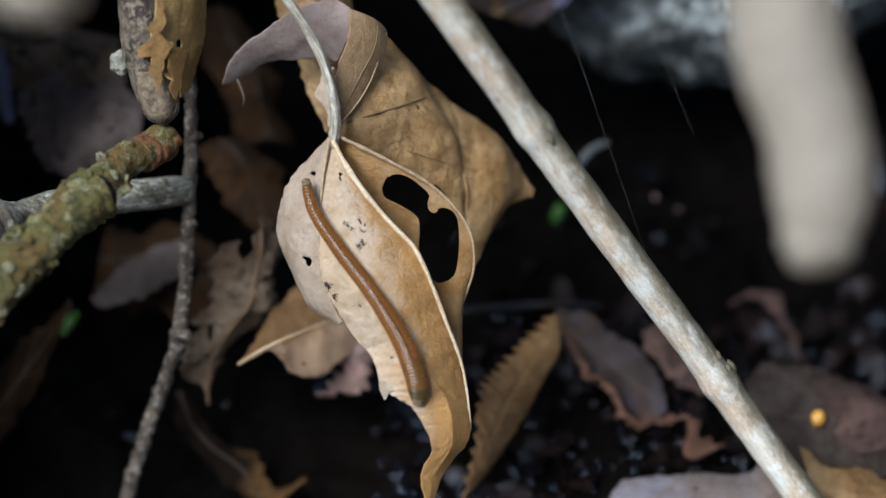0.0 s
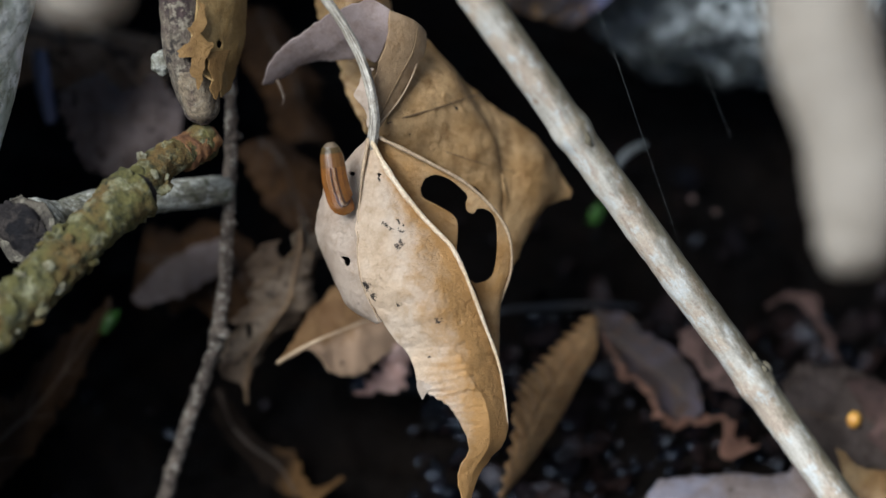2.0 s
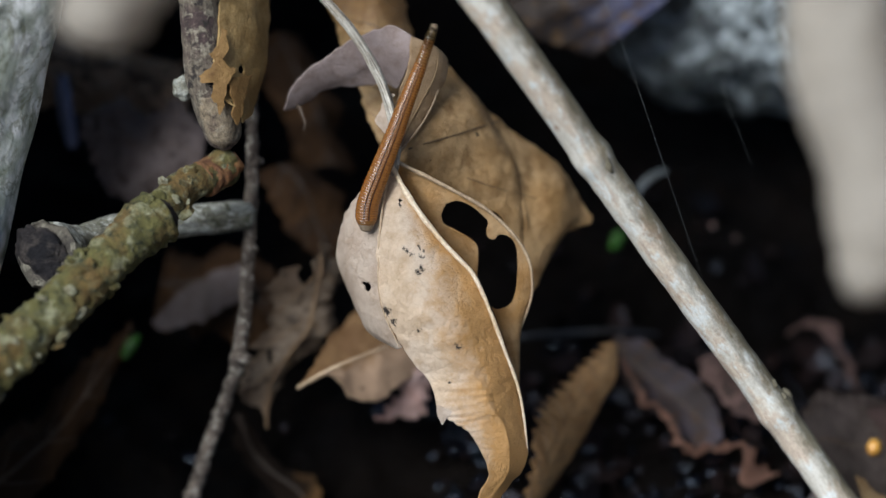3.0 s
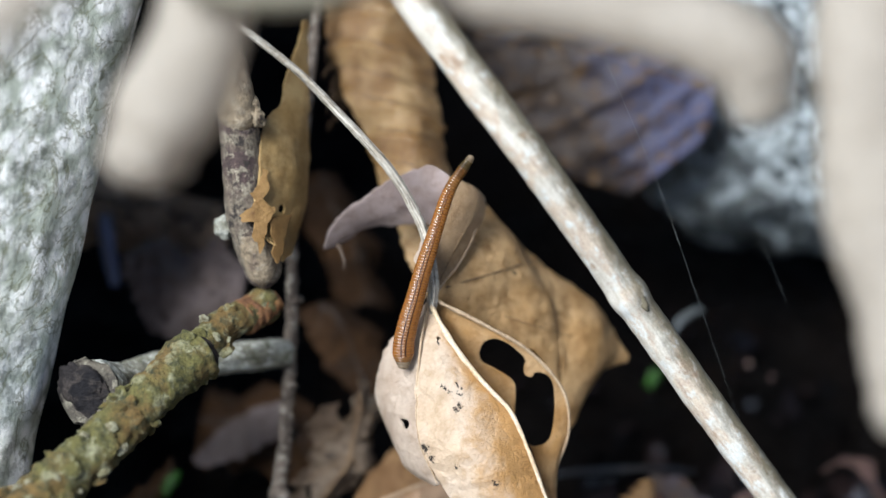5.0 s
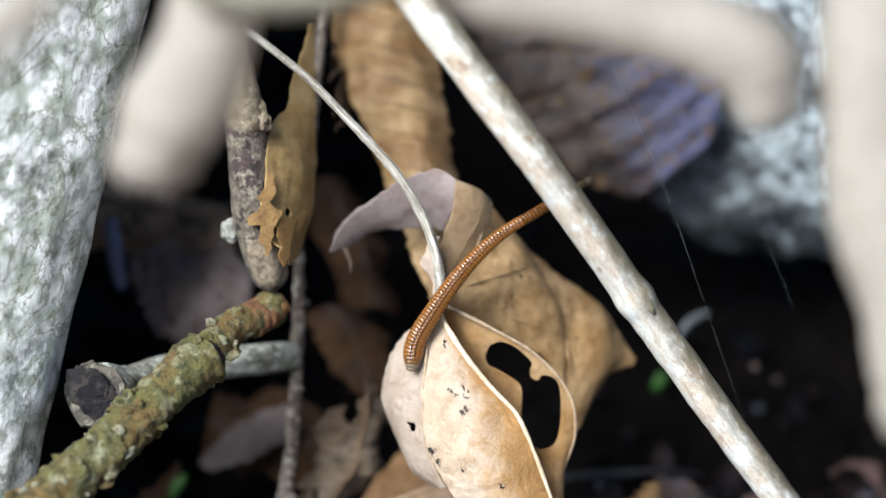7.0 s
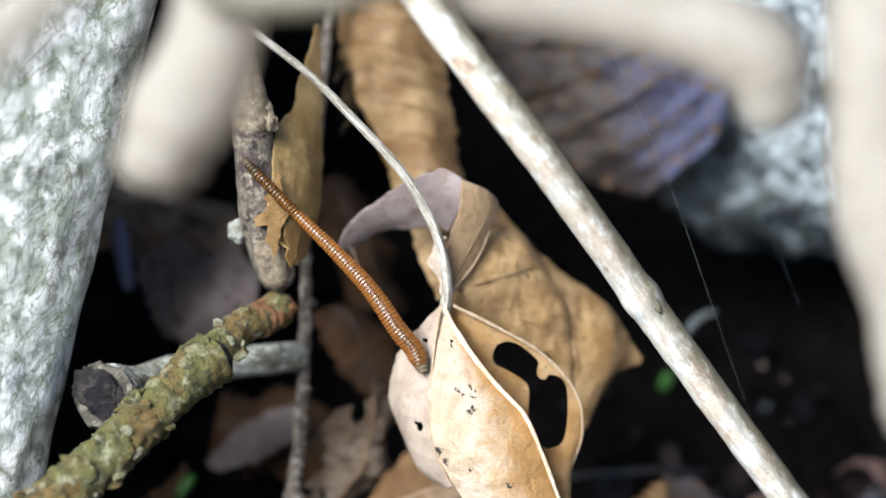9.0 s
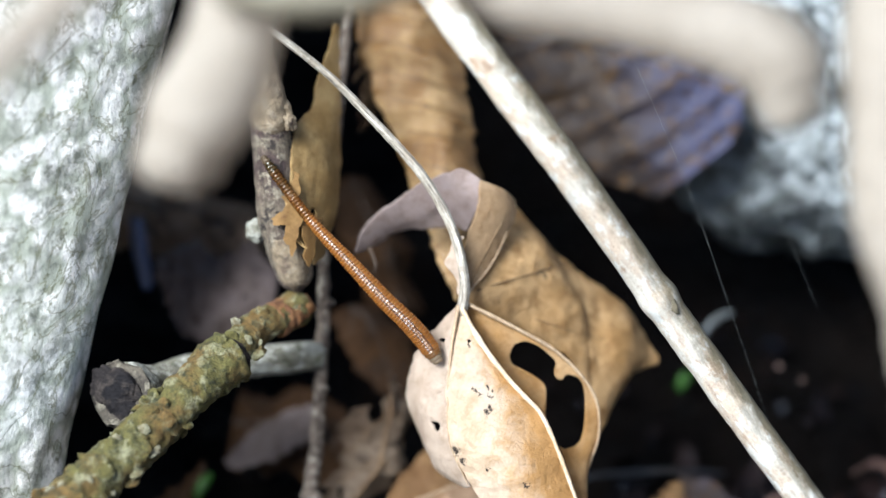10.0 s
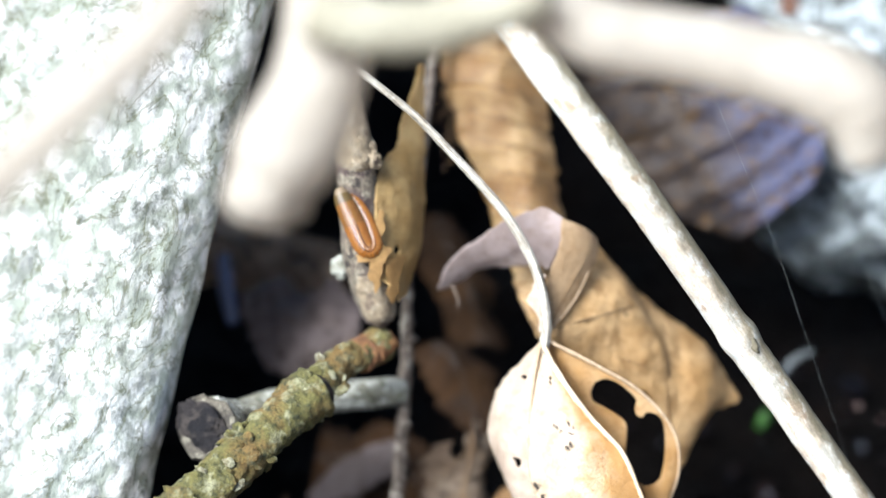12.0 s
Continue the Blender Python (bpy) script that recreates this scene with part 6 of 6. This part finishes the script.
bend(7.8, [(-3.9, -14.7, 1.0), (-3.9, -11.4, 1.8), (-3.3, -7.5, 3.0), (-2.8, -3.0, 3.8), (-2.5, 2.2, 4.2), (-2.6, 7.7, 4.5), (-3.2, 13.2, 4.5)], [2.7, 2.5, 2.2, 1.9, 1.5, 1.1, 0.8])
bend(8.1, [(-3.7, -14.7, 1.0), (-4.2, -11.4, 1.8), (-4.6, -7.5, 3.0), (-5.4, -3.4, 3.8), (-6.6, 1.5, 4.2), (-8.1, 6.3, 4.5), (-10.1, 10.8, 4.5)], [2.7, 2.5, 2.2, 1.9, 1.5, 1.1, 0.8])
bend(8.4, [(-4.0, -14.7, 1.0), (-5.0, -11.6, 1.8), (-6.5, -8.2, 2.8), (-8.6, -4.4, 3.2), (-11.1, 0.1, 3.5), (-13.9, 5.0, 3.5), (-17.0, 9.9, 3.5)], [2.7, 2.5, 2.2, 1.9, 1.5, 1.1, 0.8])
bend(8.8, [(-3.5, -14.9, 1.0), (-4.6, -12.1, 1.5), (-6.3, -8.4, 2.2), (-8.9, -4.6, 2.2), (-12.1, -0.6, 2.5), (-16.0, 3.8, 2.2), (-21.4, 9.2, 2.2)], [2.5, 2.5, 2.3, 2.0, 1.6, 1.1, 0.9])
bend(8.9, [(-3.4, -14.9, 1.0), (-4.5, -12.1, 1.5), (-6.4, -8.8, 2.2), (-8.9, -4.7, 2.2), (-12.2, -0.0, 2.5), (-17.4, 6.4, 2.2), (-23.0, 10.7, 2.2)], [2.5, 2.5, 2.3, 2.0, 1.6, 1.1, 0.9])
bend(9, [(-3.4, -14.9, 1.0), (-4.5, -12.3, 1.5), (-6.4, -10.0, 2.2), (-9.5, -5.4, 2.2), (-13.7, -0.7, 2.5), (-19.9, 5.4, 2.2), (-25.5, 11.2, 2.2)], [2.5, 2.5, 2.3, 2.0, 1.6, 1.1, 0.9])
bend(9.2, [(-3.5, -14.9, 1.0), (-4.7, -12.3, 1.5), (-6.6, -9.7, 2.2), (-9.4, -6.0, 2.2), (-13.5, -1.6, 2.5), (-20.0, 4.3, 2.2), (-25.6, 11.6, 2.2)], [2.5, 2.5, 2.3, 2.0, 1.6, 1.1, 0.9])
bend(9.5, [(-3.3, -15.0, 1.0), (-4.4, -12.6, 1.5), (-6.8, -9.6, 2.2), (-9.7, -6.2, 2.2), (-14.0, -1.7, 2.5), (-19.9, 4.6, 2.2), (-25.9, 11.8, 2.2)], [2.5, 2.5, 2.3, 2.0, 1.6, 1.1, 0.9])
bend(9.8, [(-3.4, -14.7, 1.0), (-4.8, -12.4, 1.5), (-7.0, -9.5, 2.2), (-10.0, -6.3, 2.2), (-14.1, -2.4, 2.5), (-19.6, 3.2, 2.2), (-25.5, 11.7, 2.2)], [2.5, 2.5, 2.3, 2.0, 1.6, 1.1, 0.9])
bend(10, [(-3.7, -13.8, 1.0), (-5.3, -11.4, 1.5), (-7.4, -9.0, 2.2), (-10.3, -6.2, 2.2), (-14.3, -1.9, 2.5), (-19.5, 3.7, 2.2), (-25.3, 11.4, 2.2)], [2.5, 2.5, 2.3, 2.0, 1.6, 1.1, 0.9])
bend(10.2, [(-5.5, -13.8, 1.0), (-7.0, -11.8, 1.5), (-9.1, -9.7, 2.2), (-11.7, -6.9, 2.2), (-15.2, -2.3, 2.5), (-19.6, 2.9, 2.2), (-25.0, 11.6, 2.2)], [2.5, 2.5, 2.3, 2.0, 1.6, 1.1, 0.9])
bend(10.3, [(-19.6, -9.3, 2.2), (-20.1, -6.2, 2.5), (-20.7, -3.0, 2.8), (-21.4, 0.1, 2.8), (-22.3, 2.9, 2.5), (-23.7, 6.7, 2.2), (-25.6, 11.6, 2.2)], [1.7, 2.1, 2.4, 2.2, 2.1, 1.8, 1.4])
bend(10.4, [(-12.9, -9.1, 2.8), (-14.9, -6.9, 3.0), (-16.8, -4.6, 3.0), (-18.9, -1.8, 3.0), (-20.8, 1.2, 2.8), (-22.7, 5.0, 2.2), (-25.0, 11.7, 2.2)], [1.8, 2.2, 2.5, 2.5, 2.3, 2.0, 1.4])
bend(10.5, [(-19.5, -6.4, 2.0), (-20.2, -4.4, 2.2), (-20.9, -2.3, 2.5), (-21.8, 0.1, 2.5), (-22.7, 2.9, 2.2), (-24.0, 6.8, 2.2), (-25.7, 12.2, 2.2)], [2.1, 2.7, 2.8, 2.7, 2.5, 2.1, 1.4])
bend(10.6, [(-19.7, -0.2, 2.0), (-20.0, -1.8, 2.2), (-20.8, -2.6, 2.5), (-21.9, -1.3, 2.5), (-22.7, 1.0, 2.5), (-23.9, 5.7, 2.2), (-25.4, 12.2, 2.2)], [2.0, 2.5, 2.9, 2.9, 2.9, 2.5, 1.7])
bend(10.7, [(-21.8, 5.1, 1.8), (-21.8, 2.6, 2.0), (-22.4, 0.7, 2.5), (-23.7, 0.4, 2.8), (-24.7, 2.4, 2.8), (-25.3, 7.2, 2.2), (-25.8, 12.4, 2.2)], [2.0, 2.5, 2.9, 3.1, 3.1, 2.7, 1.8])
bend(10.8, [(-23.7, 7, 1.4), (-23.2, 4.6, 1.5), (-24.1, 2.6, 1.7), (-25.7, 3.5, 2.2), (-26.2, 5.8, 2.6), (-25.1, 8.7, 2.6), (-25.2, 12, 2.3)], [1.5, 1.7, 2.3, 2.7, 2.5, 1.7, 1.8])
bend(11, [(-23.9, 9.9, 1.4), (-23, 6.4, 1.5), (-22.5, 3.8, 1.7), (-23.5, 2.5, 2.2), (-24.5, 4.7, 2.6), (-25.1, 8.1, 2.6), (-25.3, 12.1, 2.3)], [1.4, 1.8, 2.0, 2.6, 2.9, 2.5, 1.9])
bend(11.2, [(-24, 10.5, 1.4), (-23.1, 7.1, 1.5), (-22.3, 4, 1.7), (-23.3, 2.7, 2.2), (-24.3, 5, 2.6), (-25, 8.2, 2.6), (-25.2, 12, 2.3)], [1.2, 1.5, 1.8, 2.5, 2.8, 2.6, 2.0])
bend(11.4, [(-23.6, 10.8, 1.4), (-22.7, 7.5, 1.5), (-22, 4.3, 1.7), (-23.1, 3, 2.2), (-24.1, 5.4, 2.6), (-24.8, 8.6, 2.6), (-25.1, 12.1, 2.3)], [1.2, 1.5, 1.8, 2.5, 2.8, 2.6, 2.0])
bend(11.6, [(-23.7, 10.8, 1.4), (-22.8, 7.7, 1.5), (-22.1, 4.7, 1.7), (-23, 3.4, 2.2), (-24, 5.7, 2.6), (-24.9, 8.9, 2.6), (-25.2, 11.8, 2.3)], [1.2, 1.5, 1.8, 2.5, 2.8, 2.6, 2.0])
bend(11.8, [(-23.9, 11.1, 1.4), (-22.8, 8.3, 1.5), (-22.2, 5.5, 1.7), (-23.2, 4.5, 2.2), (-24.2, 6.6, 2.6), (-25.2, 9.5, 2.6), (-25.6, 11.8, 2.3)], [1.2, 1.5, 1.8, 2.5, 2.8, 2.6, 2.0])
bend(12, [(-25, 11.6, 1.4), (-22.9, 8.3, 1.5), (-22, 5.2, 1.7), (-23.1, 4.8, 2.2), (-24.5, 7.7, 2.6), (-25.7, 10.3, 2.6), (-26.4, 12.1, 2.3)], [1.4, 1.6, 1.8, 2.5, 2.8, 2.6, 2.0])


def motions():
    walk(LEECH, [(0, pose(0, 0, 0)), (12, pose(0, 0, 0))])
    rows = {}
    for t, pts, wide in POSES:
        fine = [at(*p) for p in spline(pts, 240)]
        run = [0.0]
        for a, b in zip(fine, fine[1:]):
            run.append(run[-1] + (b - a).length)
        wd = spline([(w, 0, 0) for w in wide], 200)
        pack = min(0.85, max(0.0, (0.027 - run[-1]) / 0.014))
        k = 0
        for i, row in enumerate(PIECES):
            x = i / (RINGS - 1)
            share = (1 - pack) * x + pack * x ** 2
            goal, broad = run[-1] * share, wd[round(share * 199)].x
            while k < 238 and run[k + 1] < goal:
                k += 1
            f = (goal - run[k]) / max(1e-9, run[k + 1] - run[k])
            p = fine[k].lerp(fine[k + 1], f)
            tan = (fine[min(k + 4, 239)] - fine[max(k - 4, 0)]).normalized()
            side = tan.cross(TOWARDS).normalized()
            up = side.cross(tan)
            for sd, size, ob in row:
                reach = max(0.0, broad / 2 - 0.72 * min(1.0, size / 0.95)) / 3 * min(1, 0.25 + share / 0.07, 0.25 + (1 - share) / 0.08)
                q = p + (side * sd * reach + up * (0.16 + 0.75 * reach * (math.sqrt(max(0.0, 13 - sd * sd)) - 3.6))) / 1000
                m = Matrix((side, tan, up)).transposed().to_4x4()
                m.translation = q
                rows.setdefault(ob, []).append((t, m))
    for ob, rr in rows.items():
        walk(ob, rr)


motions()
